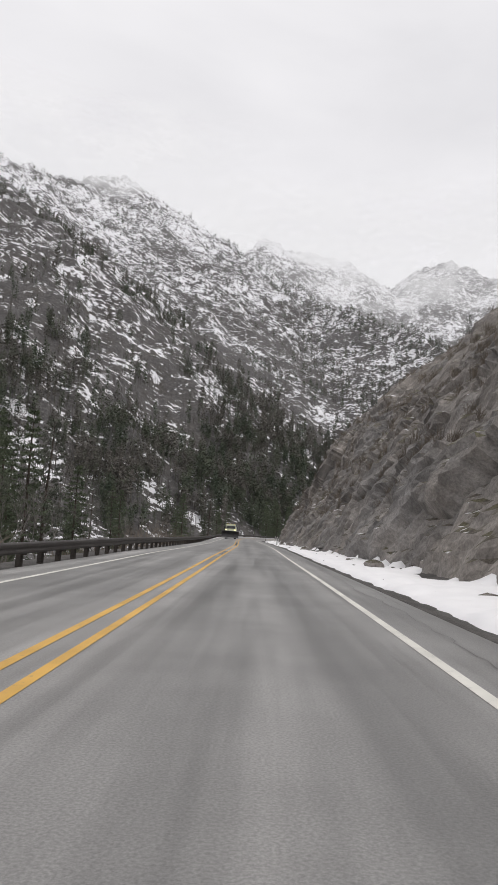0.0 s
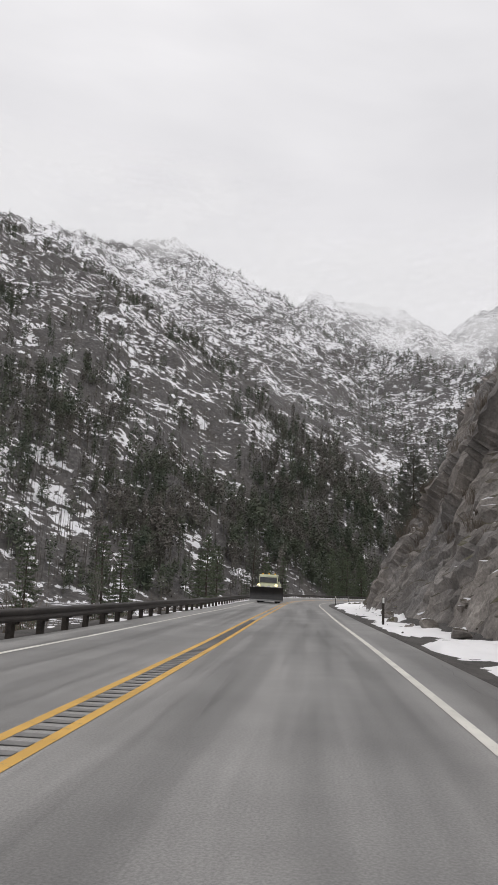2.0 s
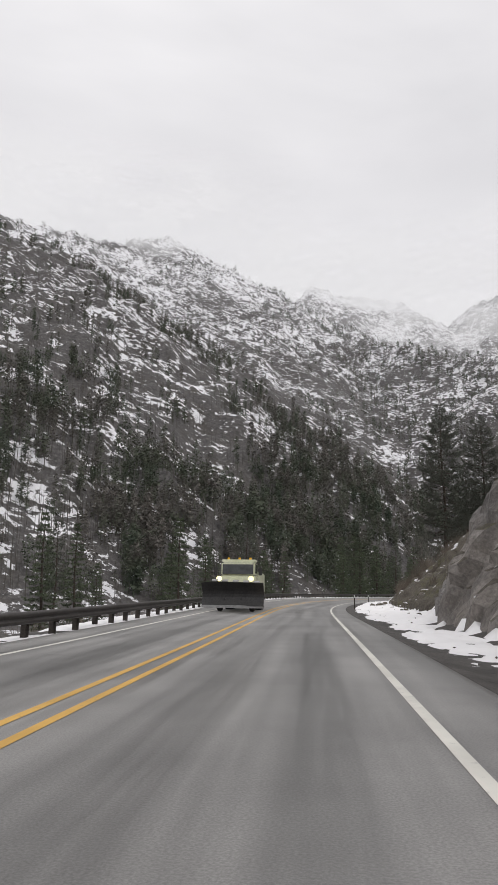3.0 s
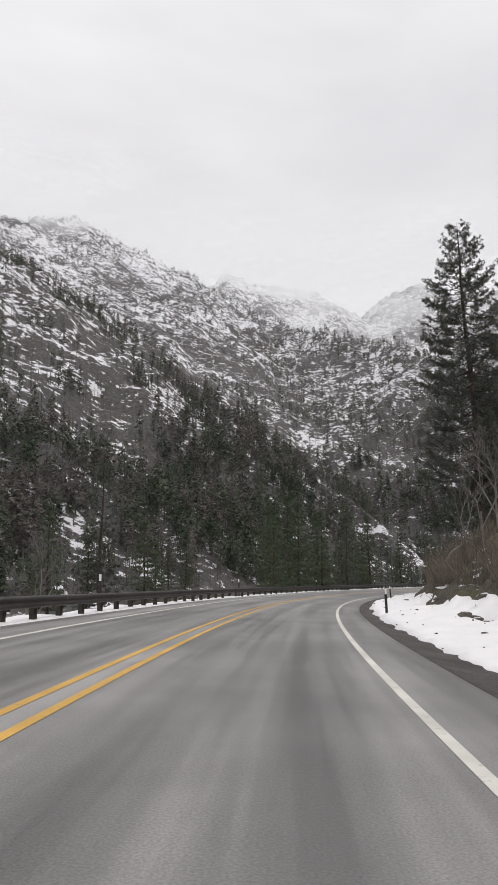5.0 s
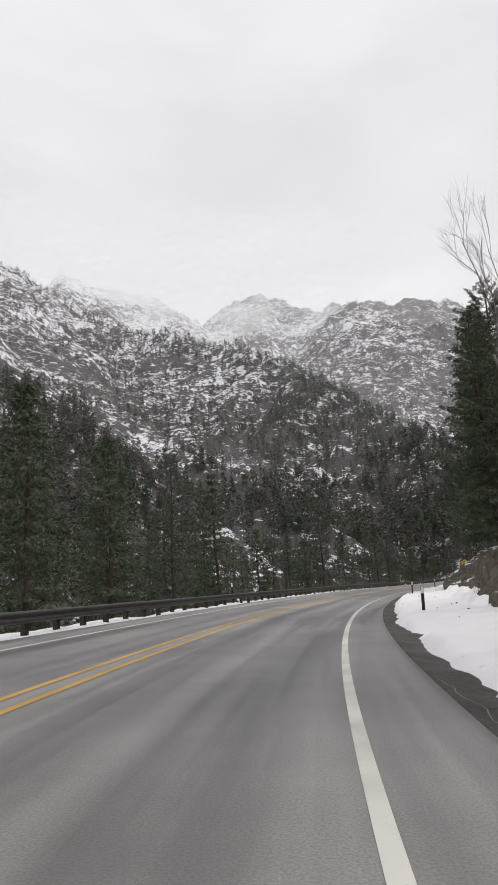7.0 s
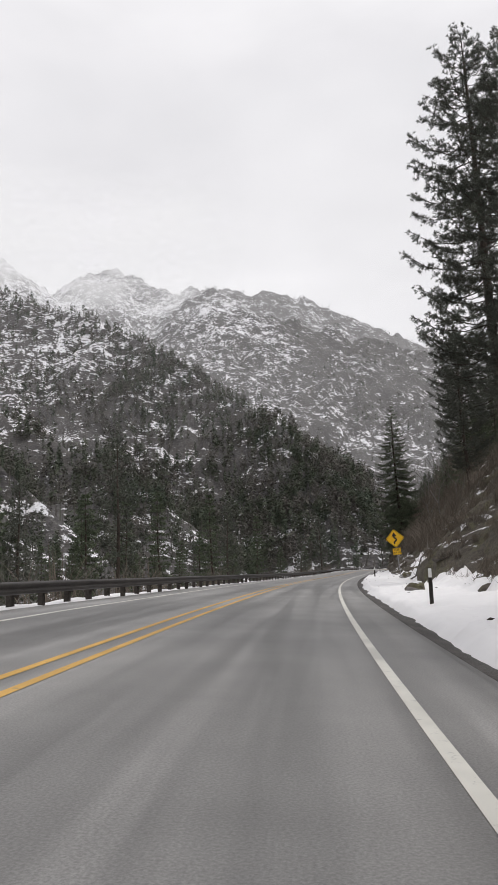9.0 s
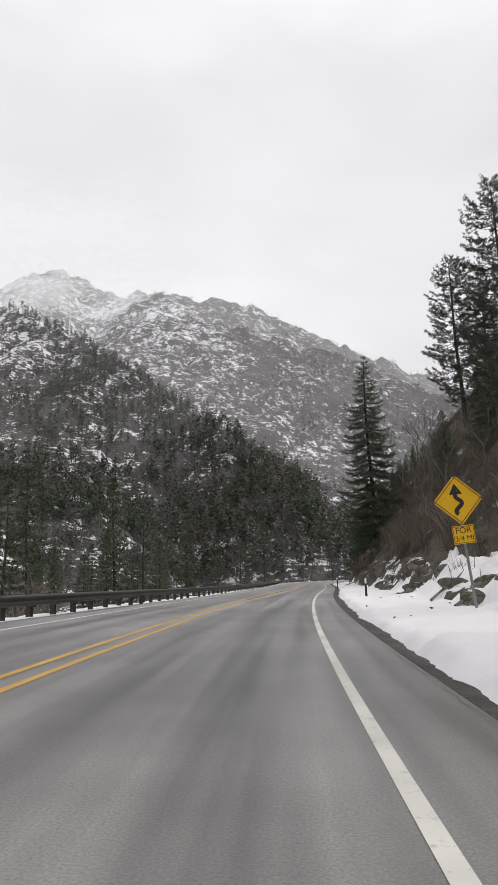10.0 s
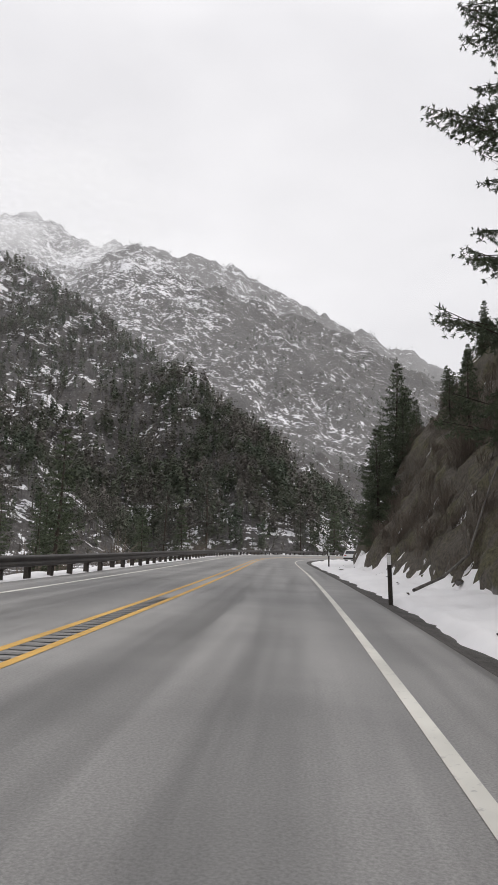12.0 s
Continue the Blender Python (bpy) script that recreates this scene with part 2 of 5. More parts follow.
# ---------------------------------------------------------------- meshes
def mesh_object(name, verts, faces, mat, parent=None, smooth=False, uvs=None):
    me = bpy.data.meshes.new(name)
    me.from_pydata([tuple(map(float, v)) for v in verts], [], [tuple(map(int, f)) for f in faces])
    if smooth:
        me.polygons.foreach_set("use_smooth", [True] * len(me.polygons))
    if uvs is not None:
        layer = me.uv_layers.new(name="UVMap")
        index = np.empty(len(me.loops), dtype=np.int32)
        me.loops.foreach_get("vertex_index", index)
        layer.data.foreach_set("uv", np.asarray(uvs, dtype=np.float32)[index].ravel())
    me.materials.append(mat)
    me.update()
    ob = new(name, me)
    if parent:
        ob.parent = parent
    return ob


def grid_faces(rows, cols):
    i = np.arange((rows - 1) * cols).reshape(rows - 1, cols)[:, :-1].ravel()
    return np.stack([i, i + 1, i + cols + 1, i + cols], 1)


def part(name, bm, mat, parent, label=""):
    me = bpy.data.meshes.new(name)
    bm.to_mesh(me)
    bm.free()
    me.materials.append(mat)
    ob = new(name, me)
    ob.parent = parent
    return tagged(ob, label) if label else ob


def box(bm, size, centre=(0, 0, 0), turn=None, bevel=0.0):
    m = Matrix.Translation(centre) @ (turn or Matrix.Identity(4)) @ Matrix.Diagonal((*size, 1))
    made = bmesh.ops.create_cube(bm, size=1.0, matrix=m)
    if bevel:
        edges = list({e for v in made["verts"] for e in v.link_edges})
        bmesh.ops.bevel(bm, geom=edges, offset=bevel, segments=2, affect="EDGES")
    return bm


def tube(bm, a, b, r0, r1, sides=8):
    a, b = Vector(a), Vector(b)
    turn = (b - a).to_track_quat("Z", "Y").to_matrix().to_4x4()
    m = Matrix.Translation((a + b) / 2) @ turn
    bmesh.ops.create_cone(bm, cap_ends=True, segments=sides, radius1=r0, radius2=r1, depth=(b - a).length, matrix=m)
    return bm


# ---------------------------------------------------------------- the road's line
TURNS = [(-80, 6.34), (0, 5.95), (15, 5.55), (30, 5.33), (45, 5.54), (60, 5.3), (75, 4.61), (90, 3.89), (105, 4.58), (120, 4.53), (135, 4.46), (150, 6.17), (165, 8.72), (180, 10.73), (195, 12.92), (210, 16.8), (225, 21.74), (240, 25.65), (255, 28.77), (270, 31.69), (285, 34.48), (300, 36.83), (315, 38.0), (330, 38.99), (345, 40.59), (360, 41.95), (375, 43.33), (390, 44.21), (405, 43.23), (420, 42.63), (435, 42.05), (455, 42.3), (470, 45.5), (485, 52), (505, 62), (540, 82), (580, 98), (640, 105)]
BANKS = [(-80, -0.03), (0, -0.03), (33, -0.006), (83, -0.014), (115, -0.004), (148, 0.028), (181, 0.057), (214, 0.058), (247, 0.062), (312, 0.063), (345, 0.04), (378, 0.016), (410, 0.02), (480, 0.05), (640, 0.05)]
LINE_S = np.arange(-80.0, 640.5, 0.5)
LINE_H = np.radians(np.interp(LINE_S, *zip(*TURNS)))
kernel = np.ones(25) / 25
LINE_H = np.convolve(np.pad(LINE_H, 12, mode="edge"), kernel, "valid")
LINE_X, LINE_Y = np.cumsum(np.sin(LINE_H)) * 0.5, np.cumsum(np.cos(LINE_H)) * 0.5
zero = int(np.searchsorted(LINE_S, 0.0))
LINE_X, LINE_Y = LINE_X - LINE_X[zero] + 0.803, LINE_Y - LINE_Y[zero] - 0.082
WHITE_R, YELLOW_R, YELLOW_L, WHITE_L, RAIL = 0.966, -2.43, -2.81, -5.67, -7.15


def place(s, l):
    """The point l metres to the right of the road's line at s metres along it."""
    s, l = np.asarray(s, float), np.asarray(l, float)
    h = np.interp(s, LINE_S, LINE_H)
    return np.interp(s, LINE_S, LINE_X) + l * np.cos(h), np.interp(s, LINE_S, LINE_Y) - l * np.sin(h)


def road_z(s, l):
    return -np.interp(s, *zip(*BANKS)) * np.clip(l, -9.0, 3.0)


def heading(s):
    return float(np.interp(s, LINE_S, LINE_H))


def stand(s, l, z=None, turn=0.0):
    """A pose on the ground beside the road, facing back along it."""
    x, y = place(s, l)
    return pose(float(x), float(y), float(road_z(s, l)) if z is None else z, 0, 0, -math.degrees(heading(s)) + turn)


def noise_grid(x, y, scale, octaves=5, z=0.0):
    flat = [noise.fractal((a * scale, b * scale, z), 1.0, 2.0, octaves) for a, b in zip(np.ravel(x), np.ravel(y))]
    return np.array(flat).reshape(np.shape(x))


# ---------------------------------------------------------------- terrain shapes
TOES = [(-80, 6.0), (0, 5.6), (40, 5.4), (70, 4.7), (95, 4.8), (112, 4.6), (127, 4.6), (134, 6.2), (150, 7.0), (165, 7.0), (190, 5.6), (215, 5.2), (250, 5.6), (300, 5.3), (340, 5.8), (380, 5.6), (400, 4.8), (436, 4.7), (448, 5.2), (456, 6.2), (466, 9.0), (480, 11.0), (520, 9.0), (640, 8.0)]
STEEP = [(-80, 1.7), (0, 1.7), (80, 1.8), (100, 2.1), (127, 2.2), (136, 1.3), (150, 0.9), (200, 0.85), (240, 0.75), (290, 0.65), (330, 0.8), (360, 1.0), (390, 1.15), (408, 1.4), (420, 1.75), (452, 1.75), (475, 1.3), (500, 1.3), (640, 1.2)]
UPPER = [(-80, 1.1), (85, 1.1), (110, 1.0), (127, 0.85), (145, 0.75), (240, 0.6), (320, 0.7), (380, 1.0), (450, 1.2), (640, 1.05)]


def hill_z(s, l):
    """The height of the slope on the uphill side of the road."""
    toe = np.interp(s, *zip(*TOES))
    d = np.maximum(l - toe, 0)
    step = 8.0
    rise = np.interp(s, *zip(*STEEP)) * np.minimum(d, step) + np.interp(s, *zip(*UPPER)) * np.maximum(d - step, 0) * np.exp(-np.maximum(d - step, 0) / 160)
    return road_z(s, np.minimum(l, 2.2)) - 0.06 * np.clip((l - 2.1) / 0.6, 0, 1) + rise


RIDGES = [
    [(-409, 2331, 1203), (-327, 2316, 1212), (-228, 2312, 1148), (-116, 2256, 1078), (25, 2109, 926), (118, 2011, 823), (232, 1910, 717), (311, 1761, 621), (372, 1611, 548), (428, 1490, 480), (479, 1346, 408), (492, 1261, 360), (511, 1164, 295), (521, 1083, 243), (525, 994, 191), (521, 929, 160), (506, 841, 106), (476, 773, 65)],
    [(-716, 1465, 818), (-615, 1650, 892), (-545, 1836, 968), (-446, 2022, 1032), (-367, 2158, 1106)],
    [(-900, 900, 560), (-509, 973, 564), (-435, 1000, 541), (-375, 1024, 530), (-328, 1066, 528), (-274, 1076, 490), (-207, 1067, 443)],
    [(226, 2740, 1212), (394, 2814, 1216), (589, 2787, 1186), (680, 2739, 1094), (743, 2645, 998), (842, 2549, 879)],
    [(842, 3142, 1181), (946, 2877, 1210), (1013, 2711, 1195), (1097, 2555, 1083), (1144, 2416, 1005), (1197, 2263, 976), (1280, 2210, 957), (1377, 2146, 945), (1476, 2084, 915), (1562, 1981, 838), (1643, 1881, 762), (1735, 1843, 719), (1765, 1761, 677), (1822, 1662, 613), (1880, 1559, 557), (1900, 1435, 477)],
    [(-140, 1000, 350), (-62, 938, 285), (40, 855, 203), (120, 765, 118), (185, 665, 30)],
    [(215, 1000, 170), (286, 822, 84), (330, 740, 8)],
]
SLOPES = [0.80, 0.80, 0.79, 0.95, 0.90, 0.95, 0.85]
LIFTS = [6, 6, 4, 10, 8, 0, 0]


def mountain_z(x, y):
    """The height of the ranges at points x, y."""
    best = np.full(np.shape(x), -50.0)
    away = np.full(np.shape(x), 500.0)
    for ridge, slope, lift in zip(RIDGES, SLOPES, LIFTS):
        for (x0, y0, z0), (x1, y1, z1) in zip(ridge, ridge[1:]):
            dx, dy = x1 - x0, y1 - y0
            k = np.clip(((x - x0) * dx + (y - y0) * dy) / (dx * dx + dy * dy), 0, 1)
            r = np.hypot(x - x0 - k * dx, y - y0 - k * dy)
            crest = (z0 + k * (z1 - z0)) + lift * np.clip((z0 + k * (z1 - z0)) / 500, 0, 1)
            h = crest - slope * r
            away = np.where(h > best, r, away)
            best = np.maximum(best, h)
    return best, away


def along_road(x, y):
    """s and l of points, by the nearest sample of the road's line."""
    s, l = np.empty(len(x)), np.empty(len(x))
    px, py, ps, ph = LINE_X[::8], LINE_Y[::8], LINE_S[::8], LINE_H[::8]
    for a in range(0, len(x), 20000):
        xs, ys = x[a:a + 20000, None], y[a:a + 20000, None]
        j = np.argmin((xs - px) ** 2 + (ys - py) ** 2, 1)
        dx, dy = xs[:, 0] - px[j], ys[:, 0] - py[j]
        s[a:a + 20000] = ps[j] + dx * np.sin(ph[j]) + dy * np.cos(ph[j])
        l[a:a + 20000] = dx * np.cos(ph[j]) - dy * np.sin(ph[j])
    return s, l


def ground_z(x, y):
    """The height of the land at points x, y (flat arrays), without fine relief."""
    s, l = along_road(x, y)
    left = -0.15 - np.clip(-8.2 - l, 0, 15) * 0.42 - np.clip(-23 - l, 0, 30) * 0.03 - np.clip((l + 30) / 3, 0, 1) * 2.0
    right = hill_z(np.clip(s, -80, 640), np.minimum(l, 70)) - np.where(l < 56, 5.0, 0.0)
    z = np.where(l > 2.0, right, np.where(l < -7.6, left + road_z(s, -7.6), road_z(s, l) - 4.0))
    m, away = mountain_z(x, y)
    far = np.clip((np.abs(l) - 25) / 60, 0, 1)
    return np.where(m > z, z + (m - z) * far, z), s, l, np.maximum(m - z, 0) * far, away


def crags(x, y):
    """Sharp ribs and gullies on the mountainsides, in metres."""
    return np.array([noise.ridged_multi_fractal((a / 210, b / 210, 2.5), 0.9, 2.1, 5, 1.0, 2.0) for a, b in zip(x, y)]) * 24 - 26


def relief(x, y, rock, away):
    """Lumps, ribs and gullies, quieter along the crests."""
    amount = np.clip(rock / 60, 0, 1) * np.clip(0.2 + away / 170, 0, 1)
    return amount * (noise_grid(x, y, 1 / 260, 4) * 16 - 4 + noise_grid(x, y, 1 / 45, 4, 3.3) * 9 + crags(x, y) * 0.6) + np.clip(rock / 60, 0, 1) * noise_grid(x, y, 1 / 60, 4, 8.0) * (8 + 18 * np.clip(rock / 900, 0, 1))


def build_ground():
    cx, cy = 60.0, 150.0
    front = np.radians(np.arange(-44, 68, 0.20))
    back = np.radians(np.arange(68, 316, 1.5))
    ang = np.concatenate([front, back, [front[0] + 2 * math.pi]])
    rad = np.concatenate([[0.5], np.concatenate([np.geomspace(12, 300, 60), np.geomspace(306, 3200, 300), np.geomspace(3260, 4300, 14)])])
    a, r = np.meshgrid(ang, rad)
    x, y = cx + r * np.sin(a), cy + r * np.cos(a)
    shape = x.shape
    x, y = x.ravel(), y.ravel()
    z, s, l, rock, away = ground_z(x, y)
    n2 = noise_grid(x, y, 1 / 45, 4, 3.3)
    z = z + relief(x, y, rock, away) + np.clip((np.abs(l) - 10) / 30, 0, 1) * n2 * 1.2
    ob = mesh_object("ground", np.stack([x, y, z], 1), grid_faces(*shape), MOUNTAIN, smooth=True)
    return tagged(ob, "steep rocky mountainsides patched with thin snow", "mountain", kind="structure")


ground = build_ground()


def build_strip(name, s, l, z, mat, label, category, uv=False, smooth=True, parent=None):
    ss, ll = np.meshgrid(s, l, indexing="ij")
    zz = z(ss, ll)
    x, y = place(ss.ravel(), ll.ravel())
    ob = mesh_object(name, np.stack([x, y, zz.ravel()], 1), grid_faces(*ss.shape)[:, ::-1], mat, parent, smooth, np.stack([ll.ravel(), ss.ravel()], 1) if uv else None)
    return tagged(ob, label, category, kind="structure") if label else ob


road = build_strip("road", np.arange(-60, 620, 1.0), np.concatenate([[-6.95], np.arange(-6.9, 2.0, 0.55), [2.02, 2.12]]), lambda s, l: road_z(s, l) - np.where(l > 2.05, 0.12, 0) - np.where(l < -6.92, 0.12, 0), ASPHALT,
                   "damp grey asphalt two-lane highway with worn wheel tracks", "road", uv=True)


def stripe(name, l, width, mat, label):
    def z(s, ll):
        return road_z(s, ll) + 0.005
    ob = build_strip(name, np.arange(-60, 620, 1.0), np.array([l - width / 2, l + width / 2]), z, mat, "", "", parent=road)
    return tagged(ob, label)


stripe("edge_line", WHITE_R, 0.12, WHITE_PAINT, "worn white edge line")
stripe("edge_line", WHITE_L, 0.13, WHITE_PAINT, "worn white edge line")
stripe("centre_line", YELLOW_R, 0.115, YELLOW_PAINT, "yellow no-passing line")
stripe("centre_line", YELLOW_L, 0.115, YELLOW_PAINT, "yellow no-passing line")


def verge_z(s, l):
    n = noise_grid(s, l * 1.6, 0.9, 4)
    toe = np.interp(s, *zip(*TOES))
    return hill_z(s, np.minimum(l, toe + 0.1)) + np.clip((l - 2.05) / 0.4, 0, 1) * (n * 0.05 - 0.03) - np.where(l < 2.0, 0.15, 0)


verge = build_strip("verge", np.arange(-20, 600, 0.6), np.concatenate([[1.9], np.arange(2.05, 3.4, 0.15), np.arange(3.6, 10.5, 0.7)]), verge_z, GRAVEL, "dark wet gravel verge beside the road", "verge")


def left_verge_z(s, l):
    n = noise_grid(s, l * 1.6, 0.9, 3)
    return road_z(s, -7.0) - 0.07 + n * 0.03 - np.clip(-8.2 - l, 0, 15) * 0.42 - np.clip(-23 - l, 0, 30) * 0.03 - np.clip(-8.5 - l, 0, 1) * n * 0.4 - np.where(l > -6.9, 0.2, 0)


left_verge = build_strip("verge", np.arange(-20, 600, 0.8), np.concatenate([np.arange(-34, -9, 1.0), np.arange(-8.6, -6.7, 0.2)]), left_verge_z, GRAVEL, "gravel strip under the guardrail", "verge")


def snow_amount(s):
    return np.interp(s, *zip(*[(-20, 0.16), (20, 0.16), (55, 0.14), (75, 0.04), (127, 0.02), (150, 0.03), (172, 0.03), (188, 0.17), (215, 0.15), (235, 0.2), (300, 0.26), (380, 0.22), (420, 0.16), (452, 0.16), (470, 0.08), (600, 0.1)]))


def snow_z(s, l):
    toe = np.interp(s, *zip(*TOES))
    n = noise_grid(s, l * 1.3, 0.22, 5)
    f = noise_grid(s, l, 1.3, 4, 5.0)
    g = noise_grid(s, l, 4.5, 3, 2.0)
    inner = np.interp(s, *zip(*[(-20, 2.75), (90, 2.6), (180, 2.9), (300, 2.65), (600, 2.65)]))
    th = snow_amount(s) + n * 0.20 + f * 0.07 + g * 0.035 - np.clip(inner - l, 0, 1) * 0.9 + np.clip((l - inner) / 3.0, 0, 1) * 0.12
    edge = noise_grid(s, l, 0.8, 5, 9.0)
    soft = np.interp(s, [130, 145, 320, 350, 396, 406], [0, 0.35, 0.35, 1, 1, 0.25])
    up = np.clip((l - toe) / 0.6, 0, 1)
    th = th + up * (f * 0.22 + g * 0.20) - np.clip(l - toe + 0.35 + edge * (0.9 + 0.9 * soft), 0, 4) * (0.5 - 0.16 * soft)
    return hill_z(s, np.minimum(l, toe + 0.15 + 2.2 * soft)) - 0.05 + np.minimum(th, 0.5)


snow_bank = build_strip("snow_bank", np.concatenate([np.arange(-20, 460, 0.26), np.arange(460, 600, 0.8)]), np.concatenate([np.arange(2.2, 4.0, 0.12), np.arange(4.0, 9.6, 0.26)]), snow_z, SNOW, "white roadside snow bank with a ragged dirty edge", "snow")


def left_snow_z(s, l):
    n = noise_grid(s, l * 1.5, 0.35, 4, 2.0)
    amount = np.interp(s, *zip(*[(-20, -0.06), (80, -0.05), (110, 0.0), (150, 0.10), (300, 0.10), (330, 0.05), (600, 0.07)]))
    return left_verge_z(s, l) + amount + n * 0.1 - np.clip(l + 7.2, 0, 2) * 0.6


left_snow = build_strip("snow_bank", np.arange(-20, 600, 0.5), np.concatenate([np.arange(-16, -9, 0.9), np.arange(-9, -6.75, 0.18)]), left_snow_z, SNOW, "thin snow lying under the guardrail", "snow")


def build_hillside():
    s = np.arange(-24, 560, 0.42)
    l = 4.3 + np.concatenate([np.arange(0, 8, 0.14), 8 + np.geomspace(0.3, 53, 48)])
    ss, ll = np.meshgrid(s, l, indexing="ij")
    base = hill_z(ss, ll)
    gl = np.gradient(base, l, axis=1)
    nl, nz = -gl / np.hypot(gl, 1), 1 / np.hypot(gl, 1)
    toe = np.interp(ss, *zip(*TOES))
    inside = np.clip((ll - toe) / 0.35, 0, 1)
    cliff = np.interp(ss, *zip(*[(-24, 1), (127, 1), (138, 0.35), (200, 0.10), (330, 0.08), (440, 0.10), (600, 0.3)]))
    slabs, chips = np.empty(ss.size), np.empty(ss.size)
    big, small = np.empty(ss.size), np.empty(ss.size)

    def block(p, seed):
        d, q = noise.voronoi(p)
        k = q[0] * 7.3 + Vector((seed, 2 * seed, 0))
        tilt = Vector((noise.cell(k) - 0.5, noise.cell(k + Vector((3, 1, 2))) - 0.5, noise.cell(k + Vector((5, 4, 1))) - 0.5))
        return (noise.cell(k + Vector((1, 7, 3))) - 0.5) + (p - q[0]).dot(tilt) * 1.3 - max(0.0, 0.06 - (d[1] - d[0])) * 5.0

    for i, (a, b, c) in enumerate(zip(ss.ravel(), ll.ravel(), base.ravel())):
        u, v = a * 0.78 - c * 0.62, c * 0.78 + a * 0.62
        slabs[i] = block(Vector((u * 0.06, b * 0.16, v * 0.24)), 1.0)
        chips[i] = block(Vector((u * 0.24 + 9, b * 0.5, v * 0.85)), 5.0)
        big[i] = noise.fractal((u * 0.07, b * 0.09, v * 0.10), 1.0, 2.0, 4)
        small[i] = noise.fractal((a * 0.9, b * 0.9, c * 0.9), 0.8, 2.0, 4)
    slabs, chips, big, small = (q.reshape(ss.shape) for q in (slabs, chips, big, small))
    low = np.clip((ll - toe) / 3.0, 0.45, 1)
    disp = inside * (cliff * low * (slabs * 0.48 + big * 1.25) + cliff * chips * 0.17 + (1 - cliff) * big * 1.3 + small * (0.26 + 0.06 * cliff))
    ll2, zz = ll + nl * disp, base + nz * disp - (1 - inside) * 0.5
    x, y = place(ss.ravel(), ll2.ravel())
    ob = mesh_object("hillside", np.stack([x, y, zz.ravel()], 1), grid_faces(*ss.shape)[:, ::-1], CLIFF)
    ob.data.polygons.foreach_set("use_smooth", (ss[:-1, :-1] > 138).ravel())
    faces = [tuple(int(k) for k in q) for q in grid_faces(*ss.shape)]
    return BVHTree.FromPolygons([tuple(v) for v in np.stack([x, y, zz.ravel()], 1).tolist()], faces), tagged(ob, "fractured grey-brown rock cliff and brushy slope beside the road", "cliff", kind="structure")


slope, hillside = build_hillside()


# ---------------------------------------------------------------- more materials
def far_tree_material():
    m, bsdf, node, link = material("distant_conifers")
    kind = noise_tex(node, link, 0.035, 3, 0.6)
    grain = noise_tex(node, link, 0.5, 4, 0.7)
    r = ramp(node, [(0.34, (0.060, 0.078, 0.054)), (0.47, (0.088, 0.101, 0.069)), (0.56, (0.116, 0.107, 0.095)), (0.68, (0.146, 0.133, 0.119))])
    link(kind.outputs["Fac"], r.inputs["Fac"])
    link(mix(node, link, r.outputs["Color"], ramp_of(node, link, grain, (0.6, 0.6, 0.6), (1.35, 1.35, 1.35)), 0.9, "MULTIPLY"), bsdf.inputs["Base Color"])
    bsdf.inputs["Roughness"].default_value = 0.9
    return m


FIR_NEEDLES = grained("fir_needles", (0.050, 0.066, 0.041), (0.125, 0.150, 0.088), 0.5, 0.8, 0.0, 0.01, 6)
PINE_NEEDLES = grained("pine_needles", (0.052, 0.058, 0.046), (0.135, 0.144, 0.114), 0.5, 0.8, 0.0, 0.01, 6)
BARK = grained("conifer_bark", (0.020, 0.015, 0.012), (0.090, 0.070, 0.055), 1.5, 0.9, 0.8, 0.05, 6)
GREY_BARK = grained("bare_grey_bark", (0.085, 0.078, 0.070), (0.24, 0.225, 0.205), 1.2, 0.9, 0.5, 0.02, 6)
TWIGS = grained("brown_twigs", (0.068, 0.055, 0.044), (0.195, 0.162, 0.128), 0.6, 0.9, 0.0, 0.01, 5)
FAR_TREES = far_tree_material()
SNAGS = grained("dead_standing_trunks", (0.035, 0.031, 0.028), (0.11, 0.10, 0.09), 0.05, 0.9, 0.0, 0.01, 9)
SIGN_YELLOW = grained("yellow_sign_sheeting", (0.80, 0.45, 0.008), (0.90, 0.53, 0.012), 2.0, 0.45, 0.05, 0.002, 8)
SIGN_BLACK = grained("black_sign_ink", (0.012, 0.012, 0.012), (0.03, 0.028, 0.026), 4.0, 0.5)
GALVANISED = grained("galvanised_steel", (0.22, 0.22, 0.22), (0.42, 0.42, 0.42), 3.0, 0.45, 0.1, 0.003, 9, 0.7)
REFLECTOR = grained("white_reflector", (0.66, 0.66, 0.64), (0.82, 0.82, 0.80), 6.0, 0.35)
TRUCK_PAINT = grained("pale_yellow_green_truck_paint", (0.52, 0.54, 0.38), (0.70, 0.71, 0.56), 1.0, 0.4, 0.05, 0.002, 9)
BLADE = grained("black_plow_steel", (0.010, 0.010, 0.011), (0.040, 0.038, 0.037), 1.5, 0.5, 0.25, 0.01, 8)
RUBBER = grained("tyre_rubber", (0.010, 0.010, 0.010), (0.030, 0.030, 0.030), 4.0, 0.85)
CAR_PAINT = grained("white_car_paint", (0.66, 0.66, 0.66), (0.78, 0.78, 0.78), 1.0, 0.3, 0.0, 0.002, 5)


def glass_material():
    m, bsdf, node, link = material("dark_vehicle_glass")
    n = noise_tex(node, link, 3.0, 3)
    r = ramp(node, [(0.3, (0.02, 0.022, 0.024)), (0.7, (0.05, 0.053, 0.056))])
    link(n.outputs["Fac"], r.inputs["Fac"])
    link(r.outputs["Color"], bsdf.inputs["Base Color"])
    bsdf.inputs["Roughness"].default_value = 0.06
    return m


